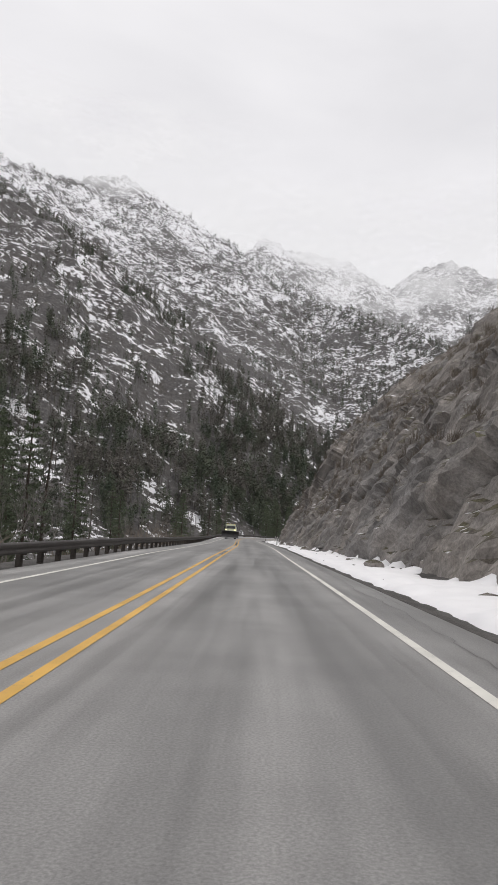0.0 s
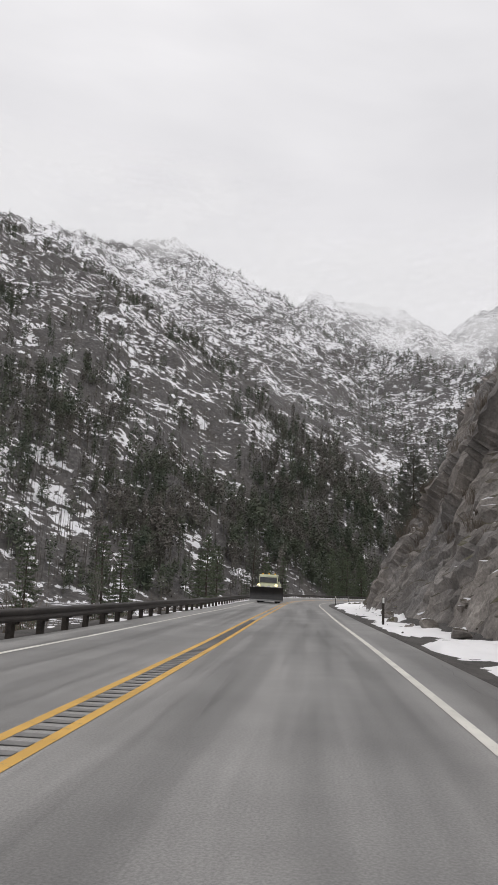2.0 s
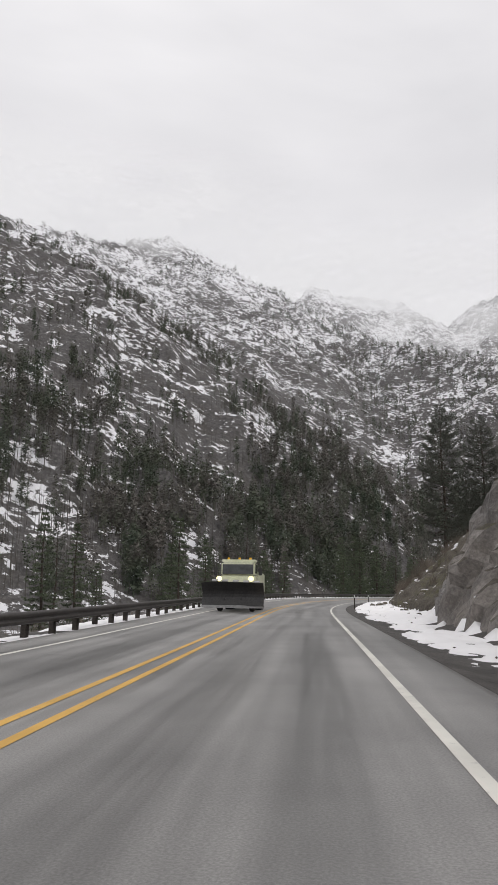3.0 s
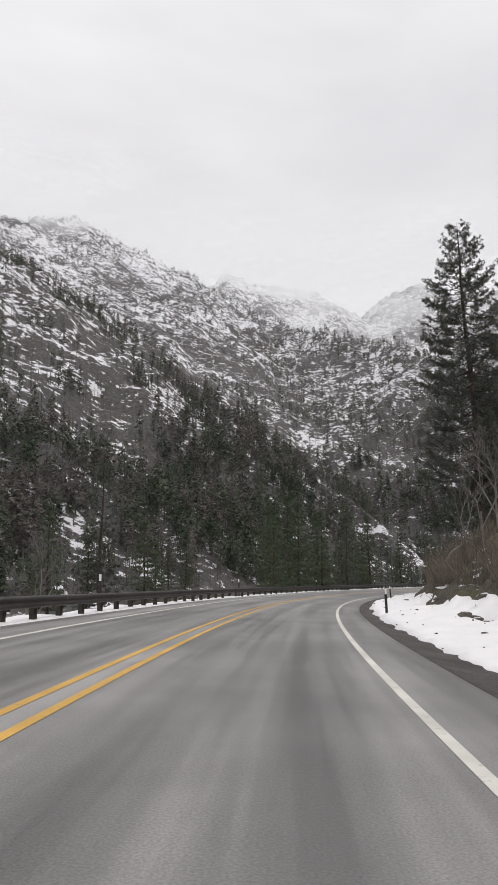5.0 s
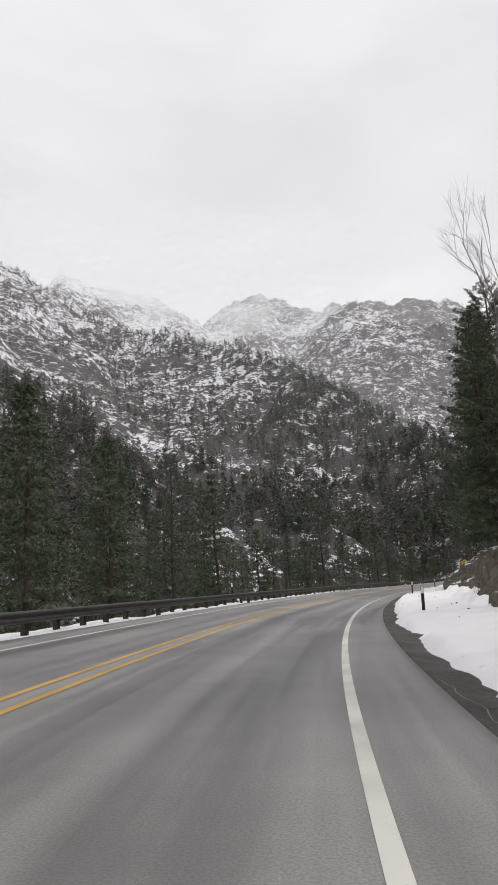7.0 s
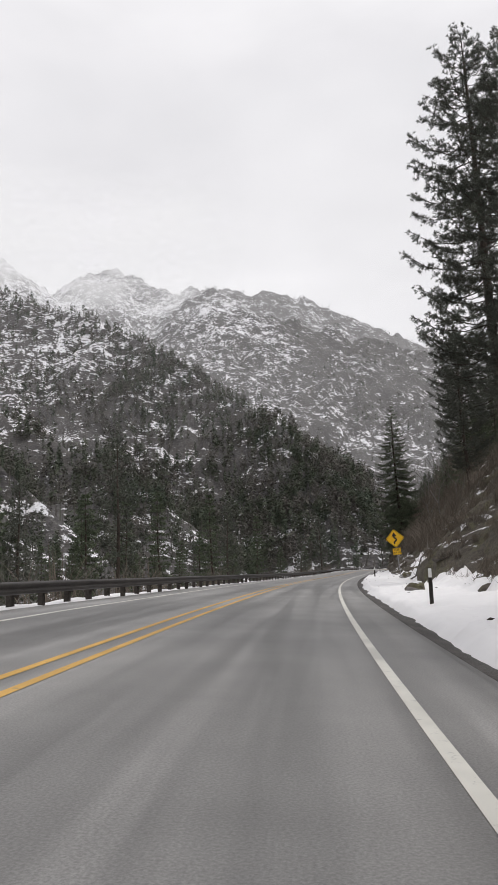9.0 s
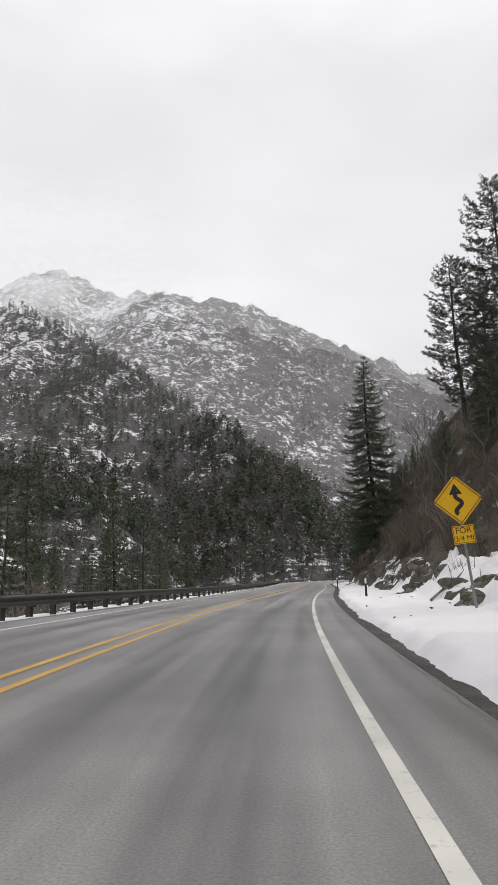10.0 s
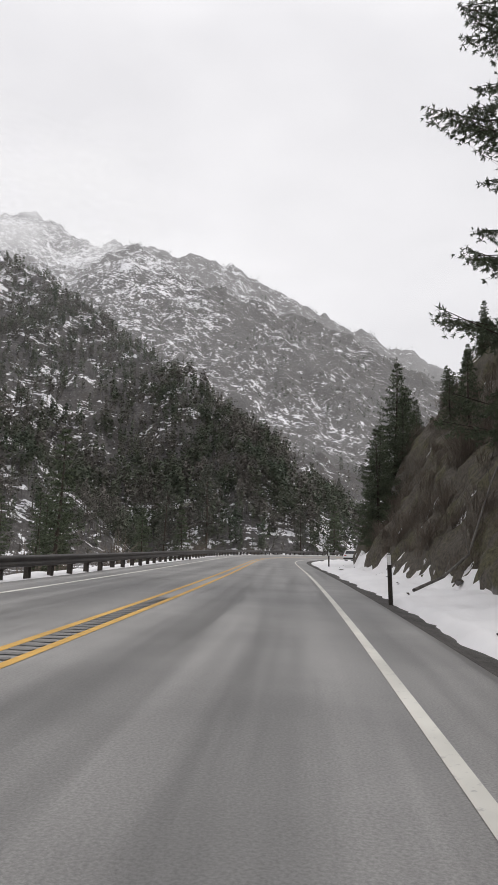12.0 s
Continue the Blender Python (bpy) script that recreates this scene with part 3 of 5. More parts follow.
def lamp_material(name, colour, strength):
    m, bsdf, node, link = material(name)
    bsdf.inputs["Base Color"].default_value = (*colour, 1)
    bsdf.inputs["Emission Color"].default_value = (*colour, 1)
    bsdf.inputs["Emission Strength"].default_value = strength
    return m


GLASS = glass_material()
HEADLIGHT = lamp_material("lit_headlight", (1.0, 0.86, 0.45), 1.6)


# ---------------------------------------------------------------- guardrail
def build_guardrail():
    rail = tagged(new("guardrail"), "dark weathered steel guardrail on timber posts with snow beneath", "guardrail")
    first, pitch, count = 2.0, 1.905, 298
    profile = [(-0.155, 0.0), (-0.145, 0.03), (-0.095, 0.08), (-0.06, 0.08), (-0.012, 0.012), (0.012, 0.012), (0.06, 0.08), (0.095, 0.08), (0.145, 0.03), (0.155, 0.0)]
    length = pitch * 2 + 0.05
    verts, faces = [], []
    for k, back in enumerate((0.0, -0.006)):
        for yy in (-length / 2, length / 2):
            verts += [(x + back, yy, z) for z, x in profile]
    n = len(profile)
    for i in range(n - 1):
        faces += [(i, i + 1, n + i + 1, n + i), (2 * n + i, 3 * n + i, 3 * n + i + 1, 2 * n + i + 1)]
    faces += [(0, n, 3 * n, 2 * n), (n - 1, 3 * n - 1, 4 * n - 1, 2 * n - 1)]
    beam = mesh_object("rail_beam", verts, faces, RAIL_STEEL, rail, True)
    bm = box(bmesh.new(), (0.15, 0.2, 0.98), (-0.06, 0, 0.07), bevel=0.012)
    post = part("rail_post", bm, POST_WOOD, rail, "dark timber post")
    bm = box(bmesh.new(), (0.11, 0.15, 0.34), (0.02, 0, 0.0), bevel=0.01)
    block = part("spacer_block", bm, POST_WOOD, post)
    rng = random.Random(4)
    for i in range(count):
        s = first + i * pitch
        m = stand(s, RAIL - 0.06) @ pose(0, 0, rng.uniform(-0.02, 0.01), rng.uniform(-1, 1), rng.uniform(-1, 1), rng.uniform(-3, 3))
        ob, bl = (post, block) if i == 0 else (post.copy(), block.copy())
        if i:
            scene.collection.objects.link(ob)
            scene.collection.objects.link(bl)
            ob.parent, bl.parent = rail, ob
        ob.matrix_basis = m
        bl.matrix_basis = pose(0.04, 0, 0.44)
        if i % 2 == 0:
            be = beam if i == 0 else beam.copy()
            if i:
                scene.collection.objects.link(be)
                be.parent = rail
            a, b = stand(s, RAIL).translation, stand(s + 2 * pitch, RAIL).translation
            mid = (a + b) / 2
            yaw = math.degrees(math.atan2(-(b.x - a.x), b.y - a.y))
            tip = math.degrees(math.atan2(b.z - a.z, (b - a).length))
            be.matrix_basis = pose(mid.x, mid.y, mid.z + 0.465 + rng.uniform(-0.008, 0.008), tip, 0, yaw) @ pose(0.055 + (i % 4) * 0.001, 0, 0)
    return rail


build_guardrail()


# ---------------------------------------------------------------- delineator posts
def build_delineator(height, label, category="marker post"):
    thing = tagged(new("delineator_post"), label, category, "delineator posts along the highway")
    bm = box(bmesh.new(), (0.10, 0.03, height + 0.3), (0, 0, height / 2 - 0.15), bevel=0.008)
    box(bm, (0.022, 0.05, height + 0.28), (0.04, -0.02, height / 2 - 0.15))
    box(bm, (0.022, 0.05, height + 0.28), (-0.04, -0.02, height / 2 - 0.15))
    part("post", bm, POST_WOOD, thing)
    bm = box(bmesh.new(), (0.088, 0.012, 0.24), (0, -0.052, height - 0.14), bevel=0.004)
    part("reflector", bm, REFLECTOR, thing, "white reflective panel")
    return thing


delineator = build_delineator(1.18, "dark brown delineator post with a white reflector in the snow bank")
rng = random.Random(11)
for i, (s, l, h) in enumerate([(98.1, 3.0, 0.0), (160.5, 2.75, 0.0), (194.6, 3.0, 0.0), (224.6, 3.45, 0.0), (255.1, 3.4, -0.1), (284.7, 3.1, 0.0), (315, 3.2, 0.0), (362.5, 3.45, -0.05), (411.0, 2.35, 0.0), (446, 3.2, 0)]):
    m = stand(s, l, float(road_z(s, 2.2)) - 0.05 + h) @ pose(0, 0, 0, rng.uniform(-3, 3), rng.uniform(-4, 4), rng.uniform(-8, 8))
    if i == 0:
        delineator.matrix_basis = m
    else:
        copy_thing(delineator, m)
slim = tagged(build_delineator(1.42, "slim pale marker post standing behind the guardrail"), group="marker posts behind the guardrail")
for i, s in enumerate((190, 218, 246, 274, 302)):
    m = stand(s, RAIL - 0.55, float(road_z(s, -7)) - 0.1) @ pose(0, 0, 0, 0, 0, 6 * i)
    if i == 0:
        slim.matrix_basis = m
    else:
        copy_thing(slim, m)


# ---------------------------------------------------------------- warning sign
def text_mesh(body, size, depth):
    cu = bpy.data.curves.new("lettering", "FONT")
    cu.body, cu.size, cu.extrude, cu.align_x, cu.align_y = body, size, depth, "CENTER", "CENTER"
    ob = bpy.data.objects.new("lettering", cu)
    scene.collection.objects.link(ob)
    me = bpy.data.meshes.new_from_object(ob.evaluated_get(bpy.context.evaluated_depsgraph_get()))
    bpy.data.objects.remove(ob)
    return me


def build_sign(m):
    sign = tagged(new("road_sign"), "yellow diamond winding-road warning sign with a distance plaque", "road sign")
    sign.matrix_basis = m
    half = 0.457
    up = 2.95
    turn45 = pose(0, 0, 0, 0, 45, 0)
    bm = box(bmesh.new(), (half * 2, 0.006, half * 2), (0, 0, 0), bevel=0.0)
    edges = [e for e in bm.edges if abs((e.verts[0].co - e.verts[1].co).y) > 0.001]
    bmesh.ops.bevel(bm, geom=edges, offset=0.05, segments=4, affect="EDGES")
    bmesh.ops.transform(bm, matrix=Matrix.Translation((0, -0.04, up)) @ turn45, verts=bm.verts)
    plate = part("diamond_plate", bm, SIGN_YELLOW, sign, "yellow diamond plate")
    bm = bmesh.new()
    for k in range(4):
        box(bm, (half * 2 - 0.09, 0.004, 0.018), (0, 0, half - 0.045), None)
        bmesh.ops.rotate(bm, cent=(0, 0, 0), matrix=Matrix.Rotation(radians(90), 3, "Y"), verts=bm.verts)
    bmesh.ops.transform(bm, matrix=Matrix.Translation((0, -0.046, up)) @ turn45, verts=bm.verts)
    part("border", bm, SIGN_BLACK, plate)
    bm = bmesh.new()
    path = []
    for k in range(41):
        q = k / 40
        path.append((0.088 * math.sin(q * 2 * math.pi * 1.25 + 3.6) * (1 - 0.55 * max(0, q - 0.75) * 4), -0.36 + 0.52 * q))
    width = 0.052
    ring = []
    for k, (px, pz) in enumerate(path):
        a, b = path[max(0, k - 1)], path[min(40, k + 1)]
        tx, tz = b[0] - a[0], b[1] - a[1]
        d = math.hypot(tx, tz)
        nx, nz = -tz / d, tx / d
        ring.append([bm.verts.new((px + nx * width * sgn, yy, pz + nz * width * sgn)) for sgn in (-1, 1) for yy in (-0.002, 0.002)])
    for a, b in zip(ring, ring[1:]):
        for i, j in ((0, 1), (1, 3), (3, 2), (2, 0)):
            bm.faces.new((a[i], a[j], b[j], b[i]))
    bm.faces.new([ring[0][i] for i in (0, 1, 3, 2)])
    hx, hz = path[-1]
    tip = [(hx - 0.17, hz - 0.01), (hx + 0.17, hz - 0.01), (hx, hz + 0.27)]
    lo = [bm.verts.new((x, -0.003, z)) for x, z in tip]
    hi = [bm.verts.new((x, 0.003, z)) for x, z in tip]
    bm.faces.new(lo)
    bm.faces.new(hi[::-1])
    for i in range(3):
        bm.faces.new((lo[i], lo[(i + 1) % 3], hi[(i + 1) % 3], hi[i]))
    bmesh.ops.recalc_face_normals(bm, faces=bm.faces)
    bmesh.ops.transform(bm, matrix=Matrix.Translation((0, -0.047, up)), verts=bm.verts)
    part("winding_arrow", bm, SIGN_BLACK, plate, "black winding arrow")
    low = up - half * 1.414 - 0.235
    bm = box(bmesh.new(), (0.56, 0.006, 0.46), (0, -0.04, low), bevel=0.0)
    plaque = part("distance_plaque", bm, SIGN_YELLOW, sign, "yellow distance plaque")
    bm = bmesh.new()
    for dx, dz, w, h in ((0, 0.205, 0.53, 0.012), (0, -0.205, 0.53, 0.012), (0.262, 0, 0.012, 0.40), (-0.262, 0, 0.012, 0.40)):
        box(bm, (w, 0.004, h), (dx, -0.046, low + dz))
    part("border", bm, SIGN_BLACK, plaque)
    for body, dz, size in (("FOR", 0.10, 0.22), ("3/4 MI", -0.10, 0.19)):
        me = text_mesh(body, size, 0.002)
        me.materials.append(SIGN_BLACK)
        ob = new("lettering", me)
        ob.parent = plaque
        ob.matrix_basis = pose(0, -0.047, low + dz, 90, 0, 0)
    bm = bmesh.new()
    box(bm, (0.055, 0.035, up + 1.0), (0, -0.01, up / 2 - 0.1), bevel=0.004)
    box(bm, (0.012, 0.03, up + 0.98), (0.022, 0.015, up / 2 - 0.1))
    box(bm, (0.012, 0.03, up + 0.98), (-0.022, 0.015, up / 2 - 0.1))
    part("sign_post", bm, GALVANISED, sign, "galvanised channel post")
    for z in (low, up - 0.25, up + 0.25):
        bm = bmesh.new()
        tube(bm, (0, -0.055, z), (0, -0.03, z), 0.014, 0.014, 6)
        part("bolt", bm, GALVANISED, sign)
    return sign


build_sign(stand(347.8, 5.22, float(road_z(347.8, 2.2)) + 0.0) @ pose(0, 0, 0, 0, -5, 4) @ Matrix.Scale(1.06, 4))


# ---------------------------------------------------------------- plow truck and parked car
def wheel(parent, centre, radius, width):
    bm = bmesh.new()
    tube(bm, (-width / 2, 0, 0), (width / 2, 0, 0), radius, radius, 24)
    bmesh.ops.bevel(bm, geom=[e for e in bm.edges if len(e.link_faces) == 2 and e.calc_face_angle(0) > 1.0], offset=radius * 0.12, segments=2, affect="EDGES")
    w = part("wheel", bm, RUBBER, parent, "black tyre")
    w.matrix_basis = pose(*centre)
    bm = bmesh.new()
    tube(bm, (-width / 2 - 0.01, 0, 0), (width / 2 + 0.01, 0, 0), radius * 0.55, radius * 0.55, 16)
    part("rim", bm, GALVANISED, w)
    return w


def build_truck(m):
    """Local axes: x to the truck's left side in travel, y ahead, z up."""
    truck = tagged(new("plow_truck"), "pale yellow-green highway truck with a wide black snow plow", "truck")
    truck.matrix_basis = m
    bm = bmesh.new()
    box(bm, (2.3, 1.9, 1.25), (0, 0.0, 1.55), bevel=0.08)
    box(bm, (2.15, 1.75, 0.95), (0, -0.05, 2.6), bevel=0.12)
    part("cab", bm, TRUCK_PAINT, truck)
    bm = box(bmesh.new(), (1.9, 1.5, 0.95), (0, 1.6, 1.45), bevel=0.15)
    hood = part("hood", bm, TRUCK_PAINT, truck)
    bm = bmesh.new()
    for k in range(5):
        box(bm, (1.1, 0.05, 0.06), (0, 2.37, 1.2 + k * 0.12))
    part("grille", bm, BLADE, hood)
    bm = box(bmesh.new(), (1.95, 0.04, 0.72), (0, 0.86, 2.62), pose(0, 0, 0, 12, 0, 0), bevel=0.015)
    part("windshield", bm, GLASS, truck, "dark sloping windshield")
    for sx in (-1, 1):
        bm = box(bmesh.new(), (0.04, 1.1, 0.6), (sx * 1.08, 0.05, 2.62), bevel=0.015)
        part("side_window", bm, GLASS, truck)
        bm = bmesh.new()
        box(bm, (0.22, 0.1, 0.5), (sx * 1.42, 0.85, 2.45), bevel=0.03)
        tube(bm, (sx * 1.1, 0.85, 2.6), (sx * 1.42, 0.85, 2.6), 0.02, 0.02, 6)
        part("mirror", bm, BLADE, truck)
        bm = bmesh.new()
        tube(bm, (sx * 0.98, 2.28, 1.95), (sx * 0.98, 2.42, 1.95), 0.16, 0.16, 16)
        part("headlight", bm, HEADLIGHT, truck, "lit plow headlight")
        bm = bmesh.new()
        tube(bm, (sx * 0.98, 2.3, 1.5), (sx * 0.98, 2.3, 1.85), 0.03, 0.03, 6)
        part("lamp_bracket", bm, BLADE, truck)
        wheel(truck, (sx * 1.0, 1.55, 0.52), 0.52, 0.32)
        wheel(truck, (sx * 0.98, -2.9, 0.52), 0.52, 0.55)
        wheel(truck, (sx * 0.98, -4.2, 0.52), 0.52, 0.55)
    bm = box(bmesh.new(), (2.2, 0.9, 0.16), (0, 0.0, 3.12), bevel=0.04)
    part("roof_visor", bm, TRUCK_PAINT, truck)
    for sx in (-0.7, 0.0, 0.7):
        bm = bmesh.new()
        tube(bm, (sx, 0.0, 3.2), (sx, 0.0, 3.34), 0.09, 0.07, 10)
        part("beacon", bm, SIGN_YELLOW, truck, "amber roof beacon")
    bm = bmesh.new()
    box(bm, (0.9, 7.2, 0.3), (0, -2.0, 0.85), bevel=0.03)
    part("chassis", bm, BLADE, truck)
    bm = box(bmesh.new(), (2.4, 4.4, 1.3), (0, -3.4, 1.8), bevel=0.06)
    part("dump_bed", bm, TRUCK_PAINT, truck)
    bm = box(bmesh.new(), (2.4, 0.9, 0.12), (0, -1.3, 2.6), bevel=0.03)
    part("cab_guard", bm, BLADE, truck)
    bm = bmesh.new()
    cols, rows_ = 25, 9
    grid = []
    for i in range(cols):
        q = i / (cols - 1) * 2 - 1
        line = []
        for j in range(rows_):
            a = j / (rows_ - 1)
            top = 1.74 + 0.03 * q - 0.10 * max(0.0, q) ** 4
            z = 0.36 + a * (top - 0.36)
            y = 3.5 - 0.42 * math.sin(a * math.pi) + 0.28 * a - 0.10 * q
            line.append((bm.verts.new((q * 1.85, y, z)), bm.verts.new((q * 1.85, y - 0.05, z))))
        grid.append(line)
    for i in range(cols - 1):
        for j in range(rows_ - 1):
            bm.faces.new((grid[i][j][0], grid[i + 1][j][0], grid[i + 1][j + 1][0], grid[i][j + 1][0]))
            bm.faces.new((grid[i][j][1], grid[i][j + 1][1], grid[i + 1][j + 1][1], grid[i + 1][j][1]))
        bm.faces.new((grid[i][-1][0], grid[i + 1][-1][0], grid[i + 1][-1][1], grid[i][-1][1]))
        bm.faces.new((grid[i][0][0], grid[i][0][1], grid[i + 1][0][1], grid[i + 1][0][0]))
    for e in (0, -1):
        for j in range(rows_ - 1):
            bm.faces.new((grid[e][j][0], grid[e][j + 1][0], grid[e][j + 1][1], grid[e][j][1]))
    bmesh.ops.recalc_face_normals(bm, faces=bm.faces)
    blade = part("plow_blade", bm, BLADE, truck, "wide curved black plow blade")
    bm = box(bmesh.new(), (3.7, 0.05, 0.16), (0, 3.5, 0.32), bevel=0.01)
    part("cutting_edge", bm, GALVANISED, blade, "worn bright cutting edge")
    for k in range(5):
        bm = box(bmesh.new(), (0.35, 0.3, 0.05), (-1.45 + 0.62 * k, 3.74, 1.80 + (-1.45 + 0.62 * k) * 0.03), pose(0, 0, 0, -20, 0, 0), bevel=0.012)
        part("deflector_tab", bm, GALVANISED, blade, "snow-dusted deflector tab")
    bm = bmesh.new()
    for sx in (-0.5, 0.5):
        tube(bm, (sx, 2.2, 0.8), (sx, 3.3, 0.75), 0.06, 0.06, 8)
    part("push_frame", bm, BLADE, truck)
    return truck


build_truck(stand(139.5, -4.35, None, 180) @ Matrix.Scale(0.9, 4))


def build_car(m):
    car = tagged(new("parked_car"), "small white car parked in the snowy pullout", "car")
    car.matrix_basis = m
    side = [(-2.2, 0.35), (-2.25, 0.75), (-2.1, 1.0), (-1.75, 1.45), (-0.2, 1.55), (0.55, 1.4), (1.15, 1.0), (2.1, 0.85), (2.25, 0.6), (2.2, 0.35)]
    bm = bmesh.new()
    a = [bm.verts.new((-0.88 * (0.84 if z > 1.2 else 1), y, z)) for y, z in side]
    b = [bm.verts.new((0.88 * (0.84 if z > 1.2 else 1), y, z)) for y, z in side]
    bm.faces.new(a)
    bm.faces.new(b[::-1])
    for i in range(len(side)):
        j = (i + 1) % len(side)
        bm.faces.new((a[i], b[i], b[j], a[j]))
    bmesh.ops.recalc_face_normals(bm, faces=bm.faces)
    bmesh.ops.bevel(bm, geom=list(bm.edges), offset=0.05, segments=2, affect="EDGES")
    part("body", bm, CAR_PAINT, car)
    bm = box(bmesh.new(), (1.3, 0.03, 0.42), (0, -1.98, 1.22), pose(0, 0, 0, -38, 0, 0), bevel=0.01)
    part("rear_window", bm, GLASS, car)
    bm = box(bmesh.new(), (1.3, 0.03, 0.5), (0, 0.93, 1.24), pose(0, 0, 0, 54, 0, 0), bevel=0.01)
    part("windshield", bm, GLASS, car)
    for sx in (-1, 1):
        bm = box(bmesh.new(), (0.03, 1.9, 0.3), (sx * 0.80, -0.55, 1.27), pose(0, 0, 0, 0, -sx * 14, 0), bevel=0.01)
        part("side_window", bm, GLASS, car)
        wheel(car, (sx * 0.78, 1.35, 0.33), 0.33, 0.22)
        wheel(car, (sx * 0.78, -1.35, 0.33), 0.33, 0.22)
        bm = box(bmesh.new(), (0.3, 0.04, 0.14), (sx * 0.62, -2.2, 0.86), bevel=0.02)
        part("tail_light", bm, lamp_red, car, "red tail light")
    bm = box(bmesh.new(), (1.7, 0.12, 0.2), (0, -2.22, 0.5), bevel=0.04)
    part("bumper", bm, BLADE, car)
    return car


lamp_red = grained("red_lens", (0.25, 0.01, 0.01), (0.4, 0.02, 0.02), 3.0, 0.3)
build_car(stand(481, 7.2, float(road_z(481, 2.2)) - 0.05, -14))


# ---------------------------------------------------------------- trees
def append(store, verts, faces):
    n = len(store[0])
    store[0].extend(verts)
    store[1].extend([tuple(i + n for i in f) for f in faces])


def limb(store, a, b, r0, r1, sides=4):
    a, b = Vector(a), Vector(b)
    d = (b - a).normalized()
    u = d.orthogonal().normalized()
    v = d.cross(u)
    verts = []
    for c, r in ((a, r0), (b, r1)):
        for k in range(sides):
            t = 2 * math.pi * k / sides
            verts.append(tuple(c + (u * math.cos(t) + v * math.sin(t)) * r))
    append(store, verts, [(k, (k + 1) % sides, sides + (k + 1) % sides, sides + k) for k in range(sides)])


def needles(at, out, size, blades, slim, loose, rng):
    """Tufts of thin needle blades round the points at, fanned along the directions out."""
    at, out = np.repeat(at, blades, 0), np.repeat(out, blades, 0)
    size = np.repeat(size, blades)[:, None] * rng.uniform(0.7, 1.25, (len(at), 1))
    d = out + rng.normal(0, loose, at.shape)
    d /= np.linalg.norm(d, axis=1)[:, None]
    w = np.cross(d, rng.normal(0, 1, at.shape))
    w *= size * slim / np.linalg.norm(w, axis=1)[:, None]
    v = np.stack([at - d * size * 0.2 + w, at + d * size, at + d * size * 0.35 - w], 1).reshape(-1, 3)
    return v, np.arange(len(v)).reshape(-1, 3)


def conifer_wood(seed, height, steps=10):
    rng = random.Random(seed)
    lean = (rng.uniform(-0.015, 0.015), rng.uniform(-0.015, 0.015))
    base_r = height * 0.0105 + 0.04

    def axis(z):
        return Vector((lean[0] * z + 0.10 * math.sin(z * 0.35 + seed), lean[1] * z + 0.10 * math.sin(z * 0.29 + 2 * seed), z))

    wood = ([], [])
    for k in range(steps):
        z0, z1 = height * k / steps - (1.5 if k == 0 else 0), height * (k + 1) / steps
        limb(wood, axis(z0), axis(z1), base_r * (1 - k / steps) ** 0.8 + 0.02, base_r * (1 - (k + 1) / steps) ** 0.8 + 0.012, 8)
    return rng, axis, wood


def pine_mesh(seed, height, spread, bare, branches, fine):
    """A tall pine: crooked limbs that turn up and end in round needle tufts, with gaps between."""
    rng, axis, wood = conifer_wood(seed, height)
    at, out_, size = [], [], []
    turn = rng.uniform(0, 6)
    for i in range(branches):
        u = (i + rng.random()) / branches
        z = height * (bare + (0.985 - bare) * u)
        depth = (height - z) / height
        reach = spread * (1 - math.exp(-5.0 * depth)) * rng.uniform(0.45, 1.12) * min(1.0, 0.45 + (z / height - bare) * 4) + 0.25
        turn += 2.39996 + rng.uniform(-0.6, 0.6)
        rise = 0.75 * math.exp(-5 * depth) - 0.12 + rng.uniform(-0.22, 0.22)
        flat = Vector((math.cos(turn), math.sin(turn), 0))
        side = Vector((-flat.y, flat.x, 0))
        start = axis(z)
        bend = rng.uniform(-0.15, 0.15) * reach

        def along(f):
            return start + flat * reach * f + side * bend * f * f + Vector((0, 0, reach * (rise * f + 0.22 * f * f * f - 0.10 * math.sin(f * 3.1))))

        thick = 0.010 * reach + 0.010
        for f0, f1 in ((0, 0.35), (0.35, 0.7), (0.7, 1.0)):
            limb(wood, along(f0), along(f1), thick * (1 - 0.7 * f0), thick * (1 - 0.7 * f1), 3)
        twigs = max(3, int(reach * 2.6 * fine))
        for k in range(twigs):
            f = 0.30 + 0.70 * ((k + rng.random()) / twigs) ** 0.75
            p = along(f)
            far = (0.15 + 0.30 * reach * (1.15 - f)) * rng.uniform(0.5, 1.2)
            way = (flat * rng.uniform(0.3, 1.0) + side * rng.uniform(-1, 1) + Vector((0, 0, rng.uniform(-0.15, 0.6)))).normalized()
            q = p + way * far
            if fine > 1:
                limb(wood, p, q, 0.012, 0.005, 3)
            for g in range(3 + int(far * 3) if fine > 1 else 2):
                at.append(p + (q - p) * rng.uniform(0.35, 1.05) + Vector((rng.gauss(0, 0.10), rng.gauss(0, 0.10), rng.gauss(0, 0.08))))
                out_.append((way * 0.6 + Vector((0, 0, 0.4))).normalized())
                size.append(rng.uniform(0.17, 0.27) if fine > 1 else rng.uniform(0.32, 0.50))
    nr = np.random.RandomState(seed)
    leaf = needles(np.array(at), np.array(out_), np.array(size), 15 if fine > 1 else 8, 0.075 if fine > 1 else 0.15, 0.95, nr)
    return wood, leaf


